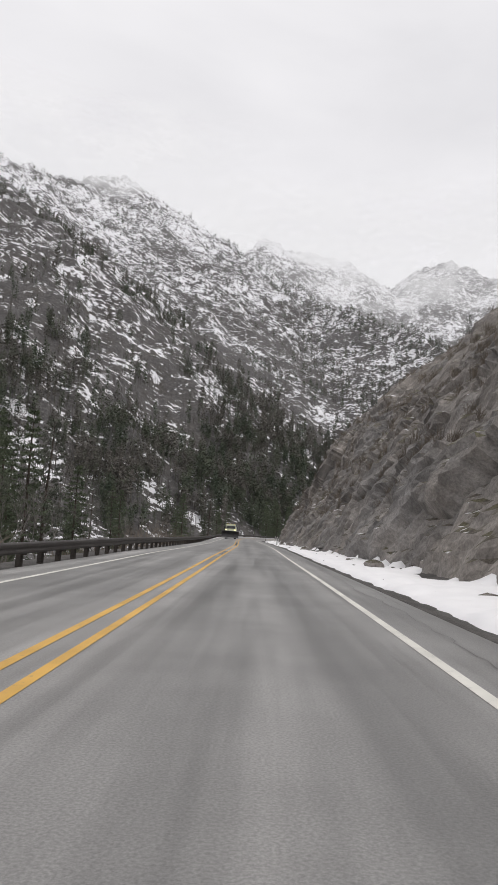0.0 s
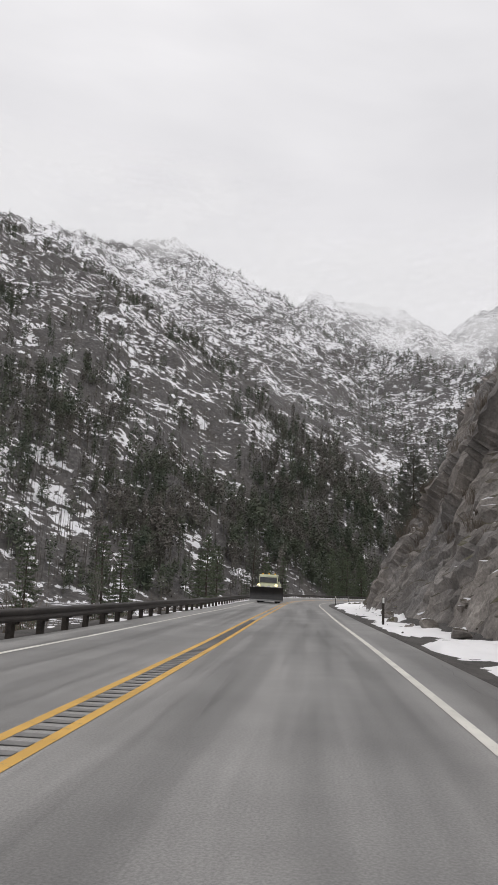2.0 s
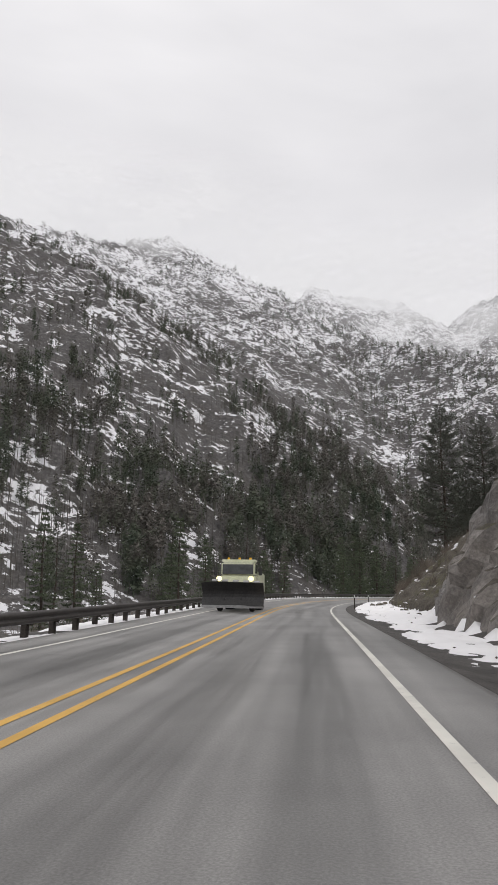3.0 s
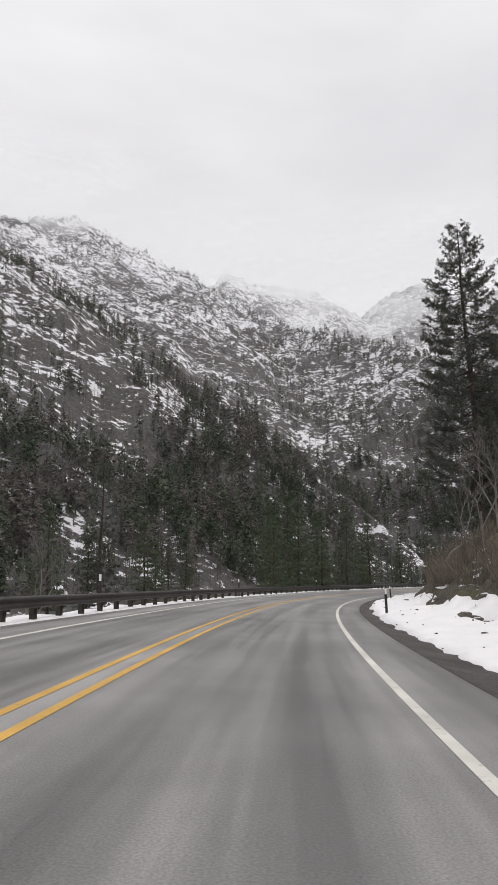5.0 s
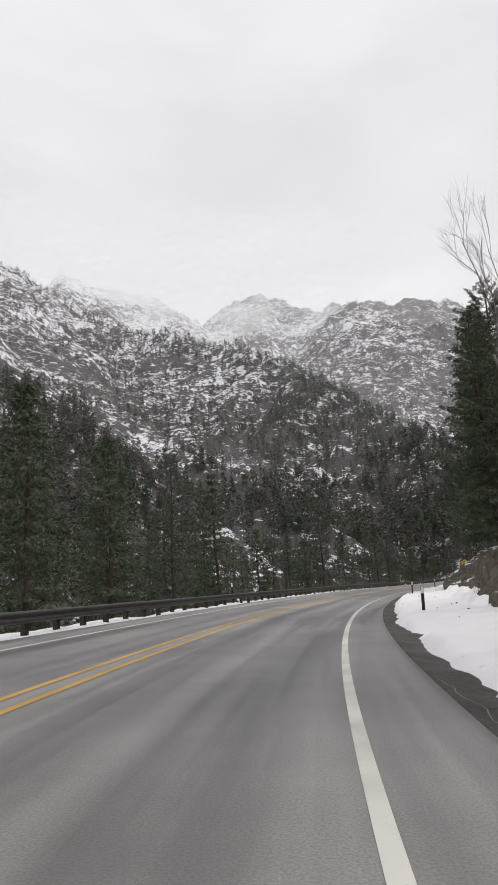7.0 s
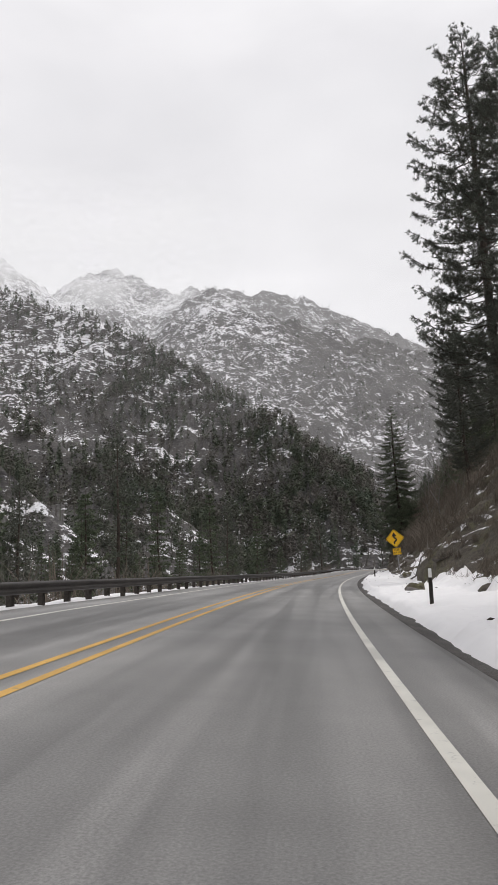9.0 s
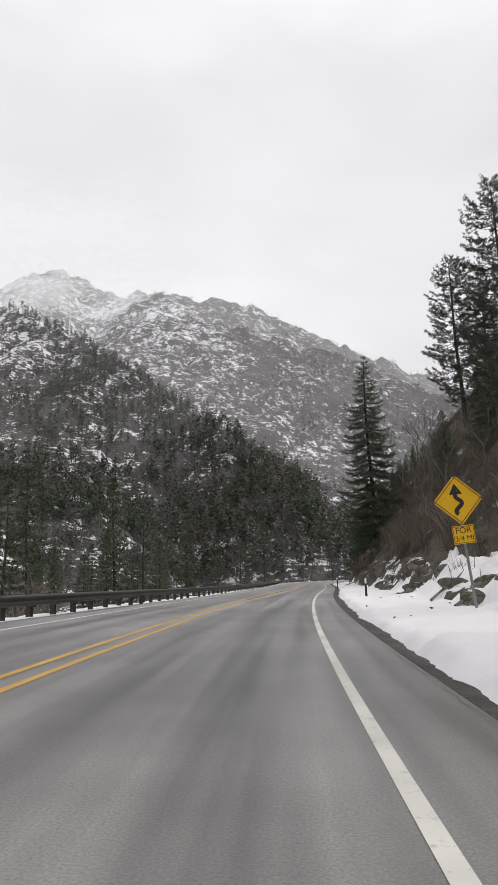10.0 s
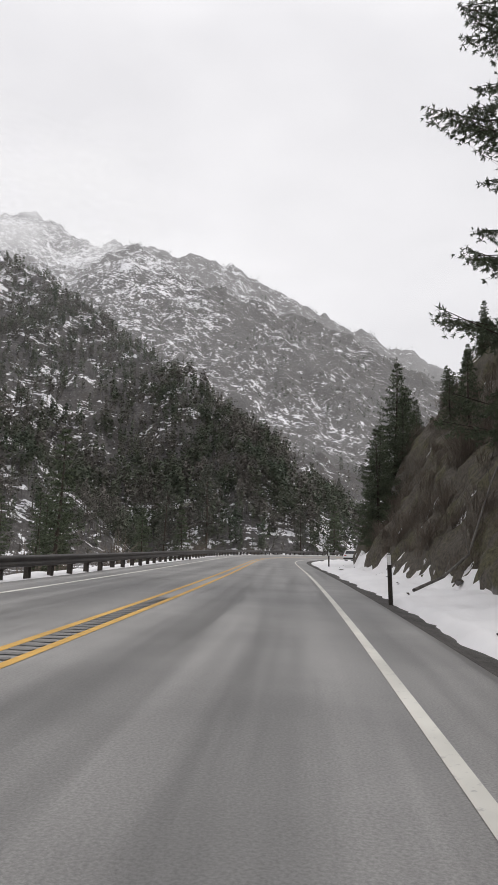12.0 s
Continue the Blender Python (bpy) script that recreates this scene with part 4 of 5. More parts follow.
def fir_mesh(seed, height, spread, bare, branches, fine):
    """A layered fir: limbs that sag and lift at the tip, hung with short-needled twigs."""
    rng, axis, wood = conifer_wood(seed, height)
    at, out_, size = [], [], []
    turn = rng.uniform(0, 6)
    for i in range(branches):
        u = (i // 5 + rng.uniform(-0.2, 0.2)) / (branches // 5)
        z = height * min(0.99, max(bare, bare + (1 - bare) * u))
        depth = (height - z) / height
        reach = spread * (1 - math.exp(-3.4 * depth ** 1.25)) / 0.95 * (rng.uniform(0.80, 1.06) if fine > 2 else rng.uniform(0.55, 1.15)) + 0.15
        turn += 2.39996 + rng.uniform(-0.5, 0.5)
        rise = 0.55 * math.exp(-6 * depth) - 0.10 + rng.uniform(-0.12, 0.10)
        flat = Vector((math.cos(turn), math.sin(turn), 0))
        side = Vector((-flat.y, flat.x, 0))
        start = axis(z)

        def along(f):
            return start + flat * reach * f + Vector((0, 0, reach * (rise * f - 0.13 * math.sin(f * 2.7) + 0.10 * f ** 4)))

        thick = 0.009 * reach + 0.008
        for f0, f1 in ((0, 0.35), (0.35, 0.7), (0.7, 1.0)):
            limb(wood, along(f0), along(f1), thick * (1 - 0.8 * f0), thick * (1 - 0.8 * f1), 3)
        twigs = max(3, int(reach * (5.5 * fine ** 0.6 if fine > 0.8 else 3.2)))
        for k in range(twigs + 1):
            f = 0.10 + 0.90 * (k + rng.random()) / (twigs + 1)
            p = along(min(f, 1.0))
            far = (0.16 + 0.36 * reach * (1.06 - f)) * rng.uniform(0.5, 1.15)
            way = (flat * rng.uniform(0.5, 1.0) + side * (1 if k % 2 else -1) * rng.uniform(0.35, 1.0) + Vector((0, 0, rng.uniform(-0.38, 0.10)))).normalized()
            if fine > 1.5:
                limb(wood, p, p + way * far, 0.008, 0.003, 3)
            count = max(2, int(far * (16 if fine > 2 else 4.5 * fine ** 0.6)))
            for g in range(count):
                q = p + way * far * (g + 1.0) / count + Vector((rng.gauss(0, 0.04), rng.gauss(0, 0.04), rng.gauss(0, 0.03) - 0.05 * far * g / count))
                at.append(q)
                out_.append((way + side * rng.uniform(-0.5, 0.5) + Vector((0, 0, rng.uniform(-0.2, 0.25)))).normalized())
                size.append(rng.uniform(0.07, 0.11) if fine > 2 else rng.uniform(0.20, 0.34) if fine > 0.8 else rng.uniform(0.30, 0.50))
    nr = np.random.RandomState(seed)
    leaf = needles(np.array(at), np.array(out_), np.array(size), 10 if fine > 2 else 6, 0.14 if fine > 2 else 0.16, 1.0 if fine > 2 else 0.80, nr)
    return wood, leaf


def build_conifer(kind, seed, height, spread, bare, branches, fine, label):
    tree = tagged(new(kind + "_tree"), label, "tree")
    wood, leaf = (fir_mesh if kind == "fir" else pine_mesh)(seed, height, spread, bare, branches, fine)
    mesh_object("trunk", *wood, BARK, tree)
    mesh_object("crown", *leaf, FIR_NEEDLES if kind == "fir" else PINE_NEEDLES, tree)
    return tree


def ground_at(s, l):
    if l > 2:
        base = float(hill_z(np.float64(s), np.float64(l)))
        if l > float(np.interp(s, *zip(*TOES))) + 0.2:
            x, y = place(s, l)
            hit = slope.ray_cast(Vector((float(x), float(y), base + 60)), Vector((0, 0, -1)))
            if hit[0] is not None:
                return hit[0].z
        return base
    return float(road_z(s, -7.6)) - 0.15 - min(max(-8.2 - l, 0), 15) * 0.42 - min(max(-23 - l, 0), 30) * 0.03


def plant_to(tree, tall, s, l, top, turn=0.0, first=False):
    """Plant a tree that is tall metres high so that its tip stands at the height top."""
    return plant(tree, s, l, (top - ground_at(s, l) + 0.4) / tall, turn, first)


def plant(tree, s, l, scale=1.0, turn=0.0, first=False, sink=0.4):
    x, y = place(s, l)
    m = pose(float(x), float(y), ground_at(s, l) - sink, 0, 0, turn)
    m = m @ Matrix.Scale(scale, 4)
    if first:
        tree.matrix_basis = m
        return tree
    made = copy_thing(tree, pose(0, 0, 0))
    made.matrix_basis = m
    return made


tall_pine = build_conifer("pine", 3, 34, 5.3, 0.12, 300, 1.5, "tall dark ponderosa pine on the slope above the road")
plant_to(tall_pine, 34, 232.0, 11.5, 36.2, 20, True)
plant_to(tall_pine, 34, 244, 17.0, 36, 120)
plant_to(tall_pine, 34, 250, 12.5, 27, 200)
high_pine = build_conifer("pine", 11, 36, 5.6, 0.13, 240, 1.6, "tall pine with a high crown and a bare lower trunk")
plant_to(high_pine, 36, 345.5, 12.9, 42, 75, True)
open_pine = build_conifer("pine", 8, 30, 5.2, 0.14, 215, 1.7, "tall open-crowned pine on the slope above the road")
plant_to(open_pine, 30, 410.8, 18.4, 39.7, 40, True)
plant_to(open_pine, 30, 371, 13.8, 26.3, 10)
plant_to(open_pine, 30, 333, 12.4, 32, 190)
plant_to(open_pine, 30, 424, 25.0, 43, 250)
plant_to(open_pine, 30, 306.6, 12.7, 32.7, 130)
big_fir = build_conifer("fir", 5, 23, 3.9, 0.07, 185, 3.6, "dark green layered fir at the foot of the slope")
plant_to(big_fir, 23, 408.2, 6.9, 27.1, 30, True)
slope_fir = build_conifer("fir", 15, 20, 4.0, 0.08, 150, 1.0, "dark green fir on the slope above the road")
for i, (s, l, top, turn) in enumerate([(290, 10.2, 24, 100), (303, 12.0, 29, 210), (258, 16.5, 24, 260), (472, 13.0, 20, 140), (446, 6.8, 10.5, 200), (455, 9.5, 18, 300), (450, 7.4, 11.5, 20), (438, 12.5, 17, 80), (429, 11.5, 15.5, 140), (384, 15.0, 20, 50), (391, 18.0, 24, 150), (378, 18.0, 21, 280), (397, 13.5, 17, 220), (431, 13.0, 18, 170), (482, 14.0, 19, 10)]):
    plant_to(slope_fir, 20, s, l, top, turn, i == 0)

river_fir = build_conifer("fir", 21, 19, 3.4, 0.05, 110, 0.6, "dark conifer standing on the river bank")
slim_fir = build_conifer("fir", 22, 22, 2.8, 0.10, 110, 0.6, "slender dark conifer standing on the river bank")
river_pine = build_conifer("pine", 23, 23, 3.1, 0.25, 90, 0.8, "tall pine standing on the river bank")
rng = random.Random(77)
kinds = (river_fir, slim_fir, river_pine)
done = set()
spots = [(70, -24, 1, 0.9), (76, -30, 0, 1.1), (84, -26, 2, 0.9), (92, -34, 1, 1.0), (103, -27, 0, 0.9), (196, -24, 1, 0.85), (200, -27, 0, 0.8), (252, -15, 0, 0.75), (258, -18, 1, 0.85), (264, -16, 0, 0.9), (270, -20, 1, 0.95),
         (276, -17, 0, 0.9), (283, -21, 1, 0.9), (290, -18, 2, 0.8), (297, -22, 0, 0.95), (304, -19, 1, 0.9), (312, -24, 0, 1.0)]
for k in range(66):
    s = rng.uniform(20, 560)
    l = -rng.uniform(26, 75)
    if 100 < s < 235:
        l -= 14
    spots.append((s, l, rng.choice((0, 0, 1, 1, 2)), rng.uniform(0.65, 1.15)))
for s, l, k, scale in spots:
    plant(kinds[k], s, l, scale, rng.uniform(0, 360), k not in done)
    done.add(k)
rng = random.Random(91)
for k in range(18):
    s = rng.uniform(414, 458)
    l = float(np.interp(s, *zip(*TOES))) + rng.uniform(3.0, 11)
    plant(river_fir, s, l, rng.uniform(0.14, 0.27), rng.uniform(0, 360), False, 0.15)
plant(river_pine, 96.4, 28.8, 0.17, 0, False, 0.1)
for t in kinds:
    t["group"] = "conifers along the river"


# ---------------------------------------------------------------- bare trees and brush
def bare_tree(seed, height, label, forks=5):
    rng = random.Random(seed)
    wood = ([], [])

    def grow(p, d, length, r, depth):
        q = p + d * length
        limb(wood, p, q, r, r * 0.68, 5 if depth > 2 else 3)
        if depth == 0:
            return
        for k in range(2 if depth > 3 else 3):
            e = (d + Vector((rng.gauss(0, 0.34), rng.gauss(0, 0.34), rng.uniform(0.0, 0.28)))).normalized()
            grow(p + d * length * rng.uniform(0.6, 1.0), e, length * rng.uniform(0.62, 0.85), r * 0.6, depth - 1)

    grow(Vector((0, 0, -0.5)), Vector((0.03, 0.02, 1)).normalized(), height * 0.34, height * 0.011, forks)
    tree = tagged(new("bare_tree"), label, "tree")
    mesh_object("trunk", *wood, GREY_BARK, tree)
    return tree


birch = bare_tree(4, 13, "leafless pale-barked deciduous tree by the river")
rng = random.Random(5)
for i, (s, l, k) in enumerate([(60, -22, 1.0), (64, -24, 1.1), (67, -21, 0.9), (72, -25, 1.2), (88, -20, 0.9), (160, -30, 0.9), (205, -18, 0.8), (422, 12, 0.75), (428, 15, 0.9), (416, 14, 0.7), (378, 13, 0.8), (205, 9, 0.6), (212, 11, 0.7), (220, 9.5, 0.6), (198, 10, 0.55), (386, 11.5, 0.7), (393, 10.5, 0.6), (300, 9.5, 0.6), (320, 10.5, 0.6), (240, -30, 0.8), (330, -24, 0.8), (350, -28, 0.9), (366, -26, 0.8)]):
    plant(birch, s, l, k, rng.uniform(0, 360), i == 0)


tall_bare = bare_tree(6, 29, "tall leafless tree leaning out above the road", 7)
plant(tall_bare, 281, 12.8, 0.80, 40, True)


def build_brush(name, seed, count, area, size, label):
    """Leafless shrubs as many thin twigs."""
    rng = random.Random(seed)
    verts, faces = [], []
    for _ in range(count):
        s, l = area(rng)
        x, y = place(s, l)
        z = ground_at(s, l) - 0.1
        big = rng.uniform(*size)
        for _ in range(38):
            a, t = rng.uniform(0, 6.283), rng.uniform(0.05, 1.5)
            h = big * rng.uniform(0.5, 1.1)
            dx, dy = math.cos(a) * t * h * 0.6, math.sin(a) * t * h * 0.6
            bx, by = x + rng.uniform(-0.25, 0.25) * big, y + rng.uniform(-0.25, 0.25) * big
            w = 0.0028 * big + 0.005
            n = len(verts)
            h = h * (1.0 - 0.18 * t)
            mx, my, mz = bx + dx * 0.38, by + dy * 0.38, z + h * 0.62
            verts += [(bx - w, by, z), (bx + w, by + w, z), (mx + w, my - w, mz), (mx - w, my, mz), (bx + dx, by + dy, z + h)]
            faces += [(n, n + 1, n + 2, n + 3), (n + 3, n + 2, n + 4)]
            kx, ky = rng.uniform(-0.42, 0.42) * h, rng.uniform(-0.42, 0.42) * h
            n = len(verts)
            verts += [(mx, my - w * 0.7, mz - 0.1 * h), (mx, my + w * 0.7, mz - 0.1 * h), (mx + kx, my + ky, mz + 0.26 * h)]
            faces += [(n, n + 1, n + 2)]
    return tagged(mesh_object(name, verts, faces, TWIGS), label, "brush", kind="stuff")


def above_toe(lo, hi, d0, d1):
    def area(rng):
        s = rng.uniform(lo, hi)
        return s, float(np.interp(s, *zip(*TOES))) + d0 + (d1 - d0) * rng.random() ** 1.4
    return area


build_brush("brush", 1, 420, above_toe(335, 462, 0.5, 24), (0.4, 1.5), "leafless brown brush on the uphill slope")
build_brush("brush", 2, 260, above_toe(130, 335, 1.0, 22), (0.4, 1.5), "leafless brown brush on the uphill slope")
build_brush("brush", 7, 520, above_toe(404, 462, 0.6, 16), (0.5, 1.6), "dense dark brush on the mossy slope")
build_brush("brush", 8, 260, above_toe(296, 348, 0.5, 9), (0.3, 1.1), "low brown brush on the roadside slope")
build_brush("brush", 5, 420, above_toe(352, 428, 2.6, 20), (1.2, 3.2), "dense brown leafless thicket on the uphill slope")
build_brush("brush", 6, 170, above_toe(186, 245, 1.4, 11), (1.0, 2.6), "tall brown leafless thicket on the bank")
build_brush("brush", 3, 1100, above_toe(0, 130, 2.5, 32), (0.4, 1.5), "scrubby brush on the cliff top")
build_brush("brush", 4, 640, lambda r: (r.uniform(10, 520), -r.uniform(10.5, 34)), (1.2, 4.2), "leafless brown brush along the river bank")


# ---------------------------------------------------------------- rocks, logs, road details
def build_rock(seed, size, label):
    bm = bmesh.new()
    bmesh.ops.create_icosphere(bm, subdivisions=3, radius=1.0)
    rng = random.Random(seed)
    planes = [(Vector((rng.gauss(0, 1), rng.gauss(0, 1), rng.gauss(0, 1))).normalized(), rng.uniform(0.5, 0.85)) for _ in range(9)]
    for v in bm.verts:
        for n, d in planes:
            k = v.co.dot(n)
            if k > d:
                v.co -= n * (k - d) * 0.92
        v.co += v.co.normalized() * noise.noise(v.co * 2.2 + Vector((seed, 0, 0))) * 0.06
        v.co.x, v.co.y, v.co.z = v.co.x * size[0], v.co.y * size[1], v.co.z * size[2]
    me = bpy.data.meshes.new("rock")
    bm.to_mesh(me)
    bm.free()
    me.materials.append(CLIFF)
    return tagged(new("rock", me), label, "rock", "fallen rocks along the verge")


rock = build_rock(2, (0.55, 0.42, 0.33), "angular grey rock lying in the roadside snow")
rock_flat = build_rock(9, (0.5, 0.6, 0.24), "flat brown rock fallen onto the verge")
rng = random.Random(31)
rocks = [(326.3, 4.2, 1.25)]
for k in range(70):
    s = rng.uniform(10, 440)
    toe = float(np.interp(s, *zip(*TOES)))
    rocks.append((s, rng.uniform(toe - 1.6, toe + 1.0), rng.uniform(0.15, 0.9) * (1.2 if s < 115 else 0.6)))
for k in range(16):
    rocks.append((rng.uniform(176, 191), rng.uniform(4.1, 5.9), rng.uniform(0.3, 0.75)))
for k in range(34):
    s = rng.choice((rng.uniform(335, 402), rng.uniform(335, 402), rng.uniform(150, 200)))
    toe = float(np.interp(s, *zip(*TOES)))
    rocks.append((s, rng.uniform(toe - 0.1, toe + 1.6), rng.uniform(0.7, 1.7)))
for i, (s, l, k) in enumerate(rocks):
    x, y = place(s, l)
    m = pose(float(x), float(y), ground_at(s, l) + 0.06 + 0.1 * k, rng.uniform(-15, 15), rng.uniform(-15, 15), rng.uniform(0, 360)) @ Matrix.Scale(k, 4)
    src = rock if i % 2 == 0 else rock_flat
    if i < 2:
        src.matrix_basis = m
    else:
        copy_thing(src, pose(0, 0, 0)).matrix_basis = m


def build_debris():
    """Bits of bark, stones and twigs strewn over the snow."""
    rng = random.Random(63)
    verts, faces = [], []
    for _ in range(240):
        s = rng.uniform(0, 450)
        toe = float(np.interp(s, *zip(*TOES)))
        l = rng.uniform(2.7, toe + 0.4)
        x, y = place(s, l)
        z = max(float(snow_z(np.array([s]), np.array([l]))[0]), float(hill_z(np.float64(s), np.float64(l)))) + 0.015
        long, wide, a = rng.uniform(0.03, 0.12), rng.uniform(0.012, 0.035), rng.uniform(0, 6.283)
        u, v = Vector((math.cos(a), math.sin(a), rng.uniform(-0.2, 0.2))) * long, Vector((-math.sin(a), math.cos(a), 0)) * wide
        c = Vector((float(x), float(y), z))
        n = len(verts)
        verts += [tuple(c + q) for q in (u, v, -u * rng.uniform(0.6, 1), -v, Vector((0, 0, wide)), Vector((0, 0, -wide)))]
        faces += [(n + p, n + q, n + 4) for p, q in ((0, 1), (1, 2), (2, 3), (3, 0))] + [(n + q, n + p, n + 5) for p, q in ((0, 1), (1, 2), (2, 3), (3, 0))]
    tagged(mesh_object("debris", verts, faces, BARK), "dark bits of bark and stone strewn over the snow", "debris", kind="stuff")


build_debris()


def build_log(points, r, label):
    wood = ([], [])
    for (a, b), k in zip(zip(points, points[1:]), range(20)):
        limb(wood, a, b, r * (1 - k / (len(points) + 1)), r * (1 - (k + 1) / (len(points) + 1)), 8)
    rng = random.Random(int(r * 1000))
    for k in range(4):
        a = Vector(points[1 + k % (len(points) - 1)])
        limb(wood, a, a + Vector((rng.uniform(-0.5, 0.5), rng.uniform(-0.5, 0.5), rng.uniform(0.1, 0.7))), r * 0.3, 0.01, 4)
    return tagged(mesh_object("fallen_log", *wood, GREY_BARK), label, "log", "fallen branches on the slope")


def lay(s0, l0, s1, l1, lift, r, label="weathered fallen branch lying down the slope"):
    pts = []
    for k in range(6):
        q = k / 5
        s, l = s0 + (s1 - s0) * q, l0 + (l1 - l0) * q
        x, y = place(s, l)
        pts.append((float(x), float(y), ground_at(s, l) + 0.25 + lift * math.sin(q * 3.1) + 0.10 * math.sin(k * 2.3)))
    build_log(pts, r, label)


lay(413.4, 3.3, 419.5, 8.5, 0.45, 0.05)
lay(419.0, 7.6, 421.0, 10.2, 0.3, 0.05)
lay(216, 7.4, 221, 11.5, 0.4, 0.09)
lay(350.5, 5.2, 353, 7.2, 0.2, 0.06)
lay(356, 5.4, 358, 8.0, 0.3, 0.05)
lay(398, 5.6, 401, 9.0, 0.3, 0.05)
lay(344, 5.5, 341, 7.4, 0.2, 0.06)
lay(388, 6.0, 391, 9.5, 0.3, 0.06)


def build_rumble():
    mid, width, length = (YELLOW_R + YELLOW_L) / 2, 0.25, 0.14
    pitch = 0.30
    verts = [(-width / 2, -length / 2, 0), (width / 2, -length / 2, 0), (width / 2, length / 2, 0), (-width / 2, length / 2, 0), (-width / 2, 0, -0.004), (width / 2, 0, -0.004)]
    faces = [(0, 1, 5, 4), (4, 5, 2, 3), (0, 4, 3), (1, 2, 5)]
    me = None
    rest_v, rest_f = [], []
    for i in range(1480):
        s = -10 + i * pitch
        if not (37 < s < 45 or 70 < s < 96 or 366 < s < 409):
            continue
        m = stand(s, mid) @ pose(0, 0, 0.0085)
        if s < 150:
            if me is None:
                first = mesh_object("groove", verts, faces, GROOVE, road)
                me, ob = first.data, first
            else:
                ob = new("groove", me)
                ob.parent = road
            ob.matrix_basis = m
        else:
            n = len(rest_v)
            rest_v += [tuple(m @ Vector(v)) for v in verts]
            rest_f += [tuple(k + n for k in f) for f in faces]
    tagged(mesh_object("rumble_strip", rest_v, rest_f, GROOVE, road), "milled rumble strip between the yellow lines", kind="stuff")


build_rumble()


def build_crack(s0, s1, l0, seed, width):
    rng = random.Random(seed)
    verts = []
    l, s = l0, s0
    while s < s1:
        w = width * rng.uniform(0.3, 1.2)
        for sgn in (-1, 1):
            x, y = place(s, l + sgn * w)
            verts.append((float(x), float(y), float(road_z(s, l)) + 0.005))
        s += rng.uniform(0.15, 0.5)
        l += rng.gauss(0, 0.035) + (l0 - l) * 0.05
    faces = [(2 * i, 2 * i + 1, 2 * i + 3, 2 * i + 2) for i in range(len(verts) // 2 - 1)]
    return mesh_object("crack", verts, faces, GROOVE, road)


for k, (a, b, l, w) in enumerate([(4, 60, 1.55, 0.007), (12, 90, 1.85, 0.006), (30, 70, 1.35, 0.005), (190, 240, 1.9, 0.006), (310, 360, 1.95, 0.005)]):
    build_crack(a, b, l, k, w)


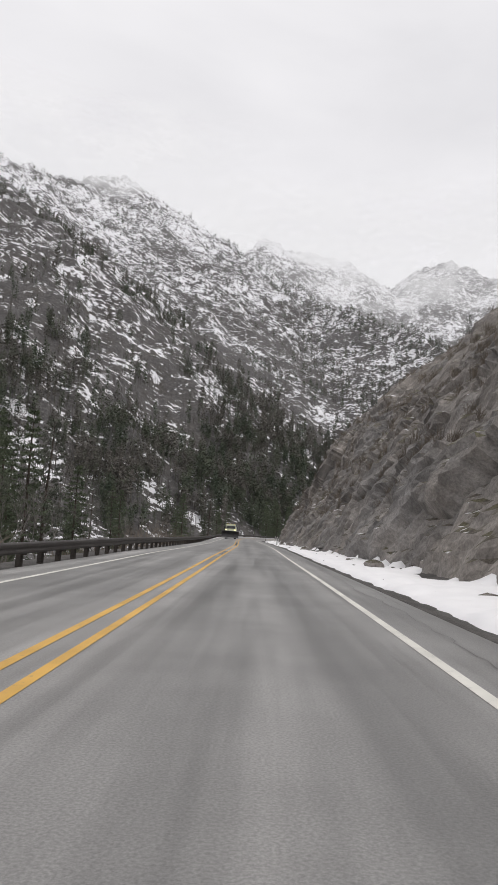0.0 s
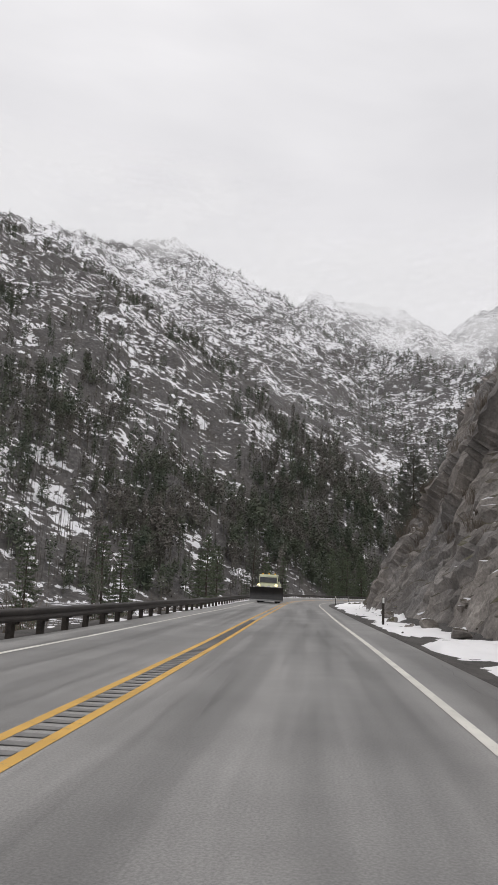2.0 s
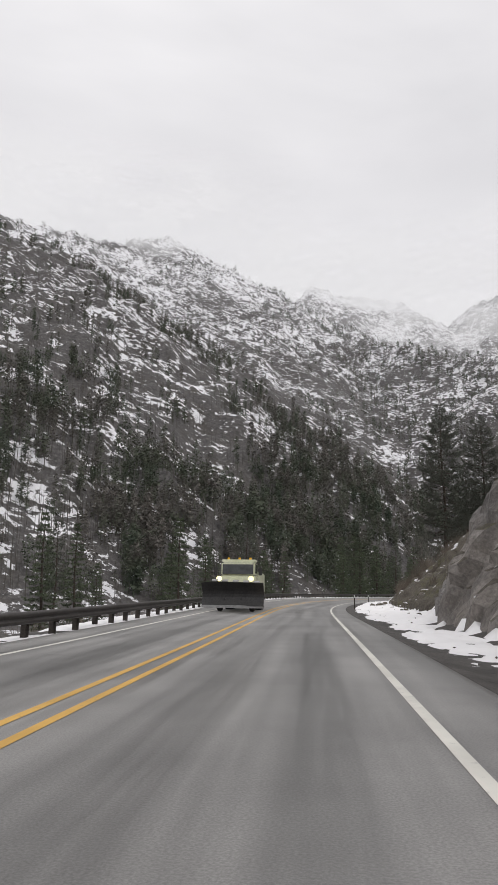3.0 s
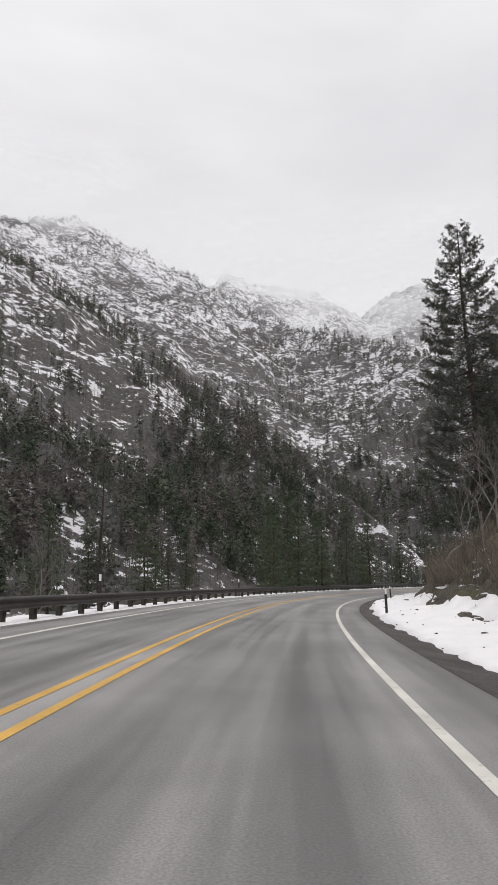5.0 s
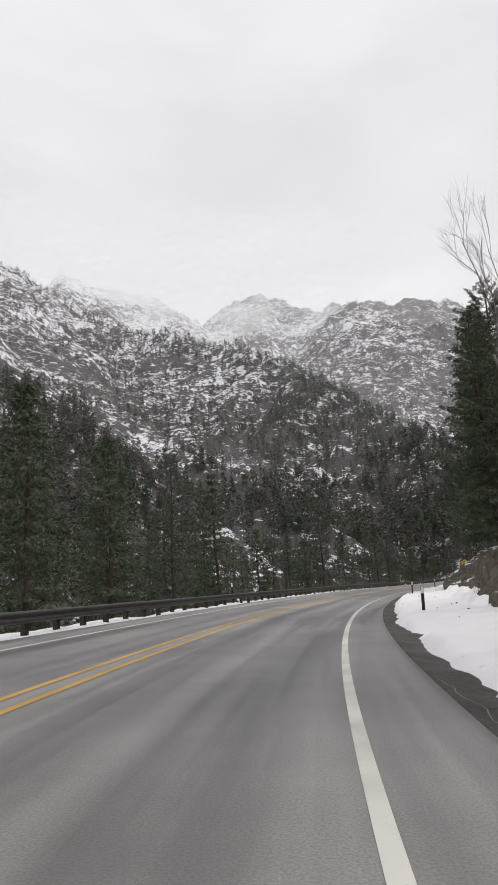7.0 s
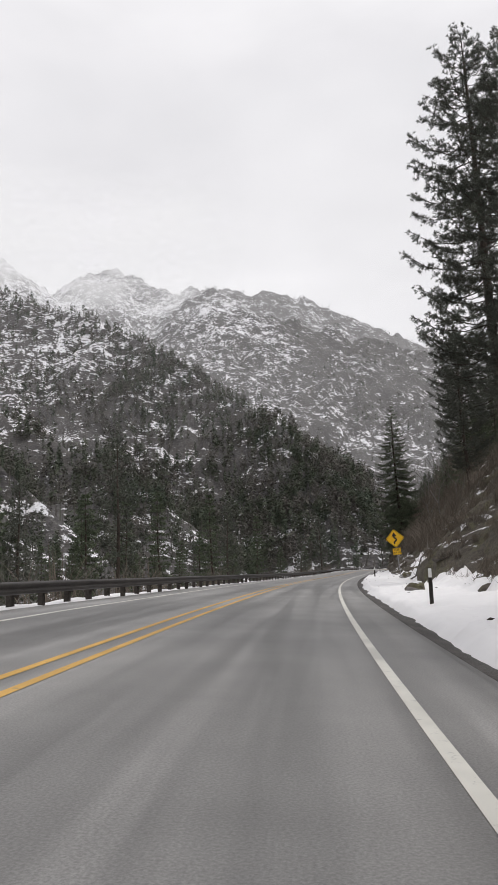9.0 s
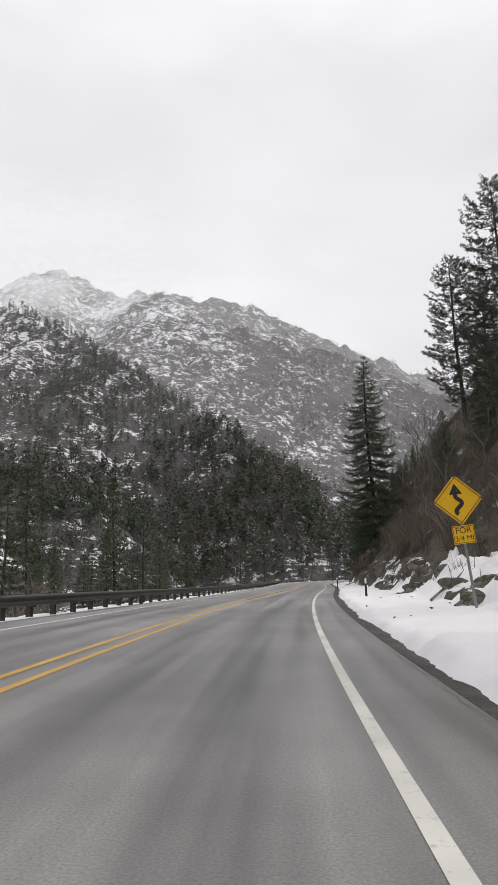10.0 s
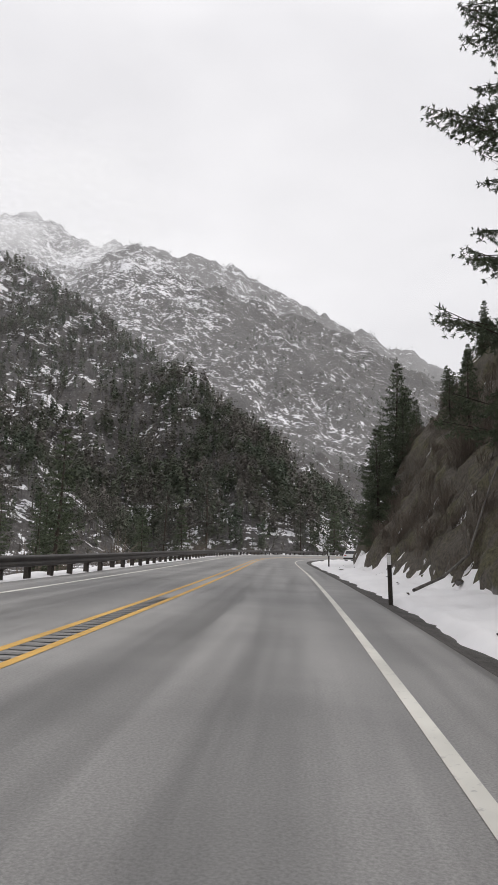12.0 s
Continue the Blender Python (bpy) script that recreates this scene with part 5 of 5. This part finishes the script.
# ---------------------------------------------------------------- woods on the mountainsides
def build_woods():
    rng = np.random.RandomState(12)
    n = 130000
    a = np.radians(rng.uniform(-38, 66, n))
    r = 170 * (2900 / 170) ** (rng.random_sample(n) ** 0.66)
    x, y = 60 + r * np.sin(a), 150 + r * np.cos(a)
    z, s, l, rock, away = ground_z(x, y)
    clump = np.array([noise.fractal((u / 150, v / 150, 4.0), 1.0, 2.0, 3) + 0.8 * noise.fractal((u / 38, v / 38, 9.0), 1.0, 2.0, 2) for u, v in zip(x, y)])
    low = np.exp(-np.maximum(z, 0) / 110)
    crest = np.interp(y, (773, 994, 1346, 1611, 1910, 2109), (476, 525, 479, 372, 232, 25))
    spur = np.exp(-((x - crest + 50) / 150) ** 2) * (y > 560) * (y < 1950)
    fringe = np.exp(-((x - crest + 15) / 45) ** 2) * (y > 700) * (y < 2100) + 0.25 * np.exp(-((x - 440) ** 2 + (y - 790) ** 2) / 110 ** 2)
    chance = (0.13 + 0.27 * low) * np.clip(0.45 + clump * 3.2, 0.05, 2.2) + spur * np.clip(0.25 + clump * 1.0, 0.08, 0.8) + 0.75 * fringe
    chance = chance * np.clip((r - 100) / 500, 0.4, 1) + 0.22 * (r > 1700) * np.clip(0.5 + clump * 2, 0, 1.5)
    keep = (rng.random_sample(n) < chance * 0.8) & (l < -38) & (rock > 0.5)
    x, y, z, rock, away = (q[keep] for q in (x, y, z, rock, away))
    z = z + relief(x, y, rock, away)
    count = len(x)
    h = rng.uniform(9, 27, count) * (0.75 + 0.35 * rng.random_sample(count)) * (1.05 - 0.35 * np.clip(z / 700, 0, 1))
    cone = rng.random_sample(count) < 0.45
    rad = h * np.where(cone, rng.uniform(0.13, 0.19, count), rng.uniform(0.10, 0.17, count))
    foot = np.where(cone, 0.06, rng.uniform(0.15, 0.42, count))
    off = np.hypot(x - 100, y - 250)
    verts, total = [], 0
    for lo, hi, clumps in ((0, 560, 150), (560, 950, 64), (950, 1500, 30), (1500, 9000, 12)):
        group = (off >= lo) & (off < hi)
        gx, gy, gz, gh, gr, gf, gc = (q[group][:, None] for q in (x, y, z, h, rad, foot, cone))
        k = (len(gx), clumps)
        f = (np.arange(clumps)[None] + rng.random_sample(k)) / clumps
        wide = np.where(gc, (1.03 - f) ** 0.8, np.sin(math.pi * (0.12 + 0.86 * f)) ** 0.6)
        az = rng.uniform(0, 2 * math.pi, k)
        reach = gr * wide * np.sqrt(rng.random_sample(k)) * rng.uniform(0.7, 1.15, k)
        c = np.stack([gx + np.cos(az) * reach, gy + np.sin(az) * reach, gz + gh * (gf + (1 - gf) * f)], 2)
        size = np.sqrt(3.3 * gh * gr / clumps) * (0.45 + 0.55 * wide)
        tri = rng.normal(0, 0.62, (*k, 3, 3)) * size[..., None, None]
        tri[..., 2] *= 0.75
        verts.append((c[:, :, None] + tri).reshape(-1, 3))
        w = 0.012 * gh[:, 0] + 0.05
        base = np.stack([gx[:, 0], gy[:, 0], gz[:, 0] - 1], 1)
        verts.append(np.stack([base - np.stack([w, 0 * w, 0 * w], 1), base + np.stack([w, 0 * w, 0 * w], 1), base + np.stack([0 * w, 0 * w, gh[:, 0] + 1], 1)], 1).reshape(-1, 3))
    v = np.concatenate(verts)
    tagged(mesh_object("woods", v, np.arange(len(v)).reshape(-1, 3), FAR_TREES), "scattered dark conifer woods on the snowy mountainsides", "woods", kind="stuff")
    m = 9000
    a = np.radians(rng.uniform(-36, 60, m))
    r = 220 * (1500 / 220) ** rng.random_sample(m)
    x, y = 60 + r * np.sin(a), 150 + r * np.cos(a)
    z, s, l, rock, away = ground_z(x, y)
    keep = (l < -45) & (rock > 1)
    x, y, z, rock, away = (q[keep] for q in (x, y, z, rock, away))
    z = z + relief(x, y, rock, away)
    count = len(x)
    h = rng.uniform(8, 20, count)
    w = rng.uniform(0.16, 0.32, count)
    tilt = rng.uniform(-0.05, 0.05, (count, 2))
    ring = [np.stack([x + w * math.cos(k * 2.1), y + w * math.sin(k * 2.1), z - 1], 1) for k in range(3)]
    top = np.stack([x + tilt[:, 0] * h, y + tilt[:, 1] * h, z + h], 1)
    v = np.stack([*ring, top], 1).reshape(-1, 3)
    one = np.array([(0, 1, 3), (1, 2, 3), (2, 0, 3)])
    f = (one[None] + (np.arange(count) * 4)[:, None, None]).reshape(-1, 3)
    tagged(mesh_object("dead_trunks", v, f, SNAGS), "thin dead standing trunks on the lower slopes", "woods", kind="stuff")


build_woods()


# ---------------------------------------------------------------- low cloud and painted haze
def cloud_haze_material(name, low, high, strength, scale, glow=None):
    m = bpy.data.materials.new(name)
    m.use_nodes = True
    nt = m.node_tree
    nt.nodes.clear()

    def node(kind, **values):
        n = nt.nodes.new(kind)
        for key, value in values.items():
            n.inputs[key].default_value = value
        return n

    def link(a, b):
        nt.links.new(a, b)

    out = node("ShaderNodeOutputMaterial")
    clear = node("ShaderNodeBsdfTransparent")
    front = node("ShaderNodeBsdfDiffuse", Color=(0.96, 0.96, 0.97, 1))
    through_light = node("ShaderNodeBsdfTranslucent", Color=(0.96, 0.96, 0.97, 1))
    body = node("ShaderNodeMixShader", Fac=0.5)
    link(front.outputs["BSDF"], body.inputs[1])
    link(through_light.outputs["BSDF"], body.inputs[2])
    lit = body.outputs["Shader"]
    # With glow the sheet emits its brightness instead of taking it from the sky.
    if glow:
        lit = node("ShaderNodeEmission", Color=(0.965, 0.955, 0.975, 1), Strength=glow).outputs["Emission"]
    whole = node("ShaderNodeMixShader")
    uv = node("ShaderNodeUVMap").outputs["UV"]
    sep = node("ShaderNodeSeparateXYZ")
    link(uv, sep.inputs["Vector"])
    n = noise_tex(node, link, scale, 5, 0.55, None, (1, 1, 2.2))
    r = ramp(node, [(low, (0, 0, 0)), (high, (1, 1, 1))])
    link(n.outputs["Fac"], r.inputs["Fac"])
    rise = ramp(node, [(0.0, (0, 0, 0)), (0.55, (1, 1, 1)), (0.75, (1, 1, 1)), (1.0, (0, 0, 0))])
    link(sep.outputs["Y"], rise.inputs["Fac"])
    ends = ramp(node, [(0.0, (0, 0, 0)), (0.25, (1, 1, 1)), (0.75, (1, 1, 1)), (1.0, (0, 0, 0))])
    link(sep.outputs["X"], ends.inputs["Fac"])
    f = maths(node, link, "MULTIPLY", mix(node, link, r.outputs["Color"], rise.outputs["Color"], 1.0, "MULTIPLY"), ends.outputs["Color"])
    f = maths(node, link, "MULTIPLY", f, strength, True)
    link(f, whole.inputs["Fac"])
    link(clear.outputs["BSDF"], whole.inputs[1])
    link(lit, whole.inputs[2])
    link(whole.outputs["Shader"], out.inputs["Surface"])
    return m


def build_cloud_haze(name, az0, az1, r, z0, z1, mat, label):
    """A see-through sheet, for cloud and for painted haze, at the distance r from the middle of the road."""
    cols, rows_ = 40, 10
    verts, uvs = [], []
    for i in range(cols):
        u = i / (cols - 1)
        a = radians(az0 + (az1 - az0) * u)
        for j in range(rows_):
            v = j / (rows_ - 1)
            rr = r + 60 * noise.noise((u * 5, v * 2, r * 0.01))
            verts.append((60 + rr * math.sin(a), 200 + rr * math.cos(a), z0 + (z1 - z0) * v))
            uvs.append((u, v))
    ob = mesh_object(name, verts, grid_faces(cols, rows_), mat, None, True, uvs)
    ob.visible_shadow = False
    return tagged(ob, label, "cloud", kind="stuff")


# The cloud sheets glow, so their sky brightness is put into the material.
CLOUD = cloud_haze_material("ragged_cloud", 0.34, 0.58, 0.86, 0.0045, 0.88)
# Haze is painted: glowing see-through sheets pale the mountains behind them.
PAINTED_HAZE = cloud_haze_material("painted_haze_far", 0.10, 0.70, 0.24, 0.002, 0.80)
MID_PAINTED_HAZE = cloud_haze_material("painted_haze_middle", 0.10, 0.70, 0.11, 0.002, 0.80)
# Added pale sheet, lit without glow, that lifts the dark slopes behind it.
NEAR_PAINTED_HAZE = cloud_haze_material("painted_haze_near", 0.10, 0.70, 0.09, 0.003)
build_cloud_haze("low_cloud", -42, 4, 1850, 850, 1380, CLOUD, "ragged low cloud drifting over the peaks")
build_cloud_haze("low_cloud", -4, 14, 2500, 800, 1500, CLOUD, "ragged low cloud drifting over the peaks")
build_cloud_haze("low_cloud", 6, 32, 2300, 700, 1400, CLOUD, "ragged low cloud drifting over the peaks")
build_cloud_haze("haze_sheet", -40, 90, 2200, -700, 1500, PAINTED_HAZE, "glowing see-through sheet that pales the far peaks like haze")
build_cloud_haze("haze_sheet", -60, 100, 1560, -500, 1300, MID_PAINTED_HAZE, "glowing see-through sheet that pales the slopes behind the wooded spur like haze")
build_cloud_haze("haze_sheet", -70, 90, 900, -300, 700, NEAR_PAINTED_HAZE, "pale see-through sheet added to lift the dark mountainsides like haze")
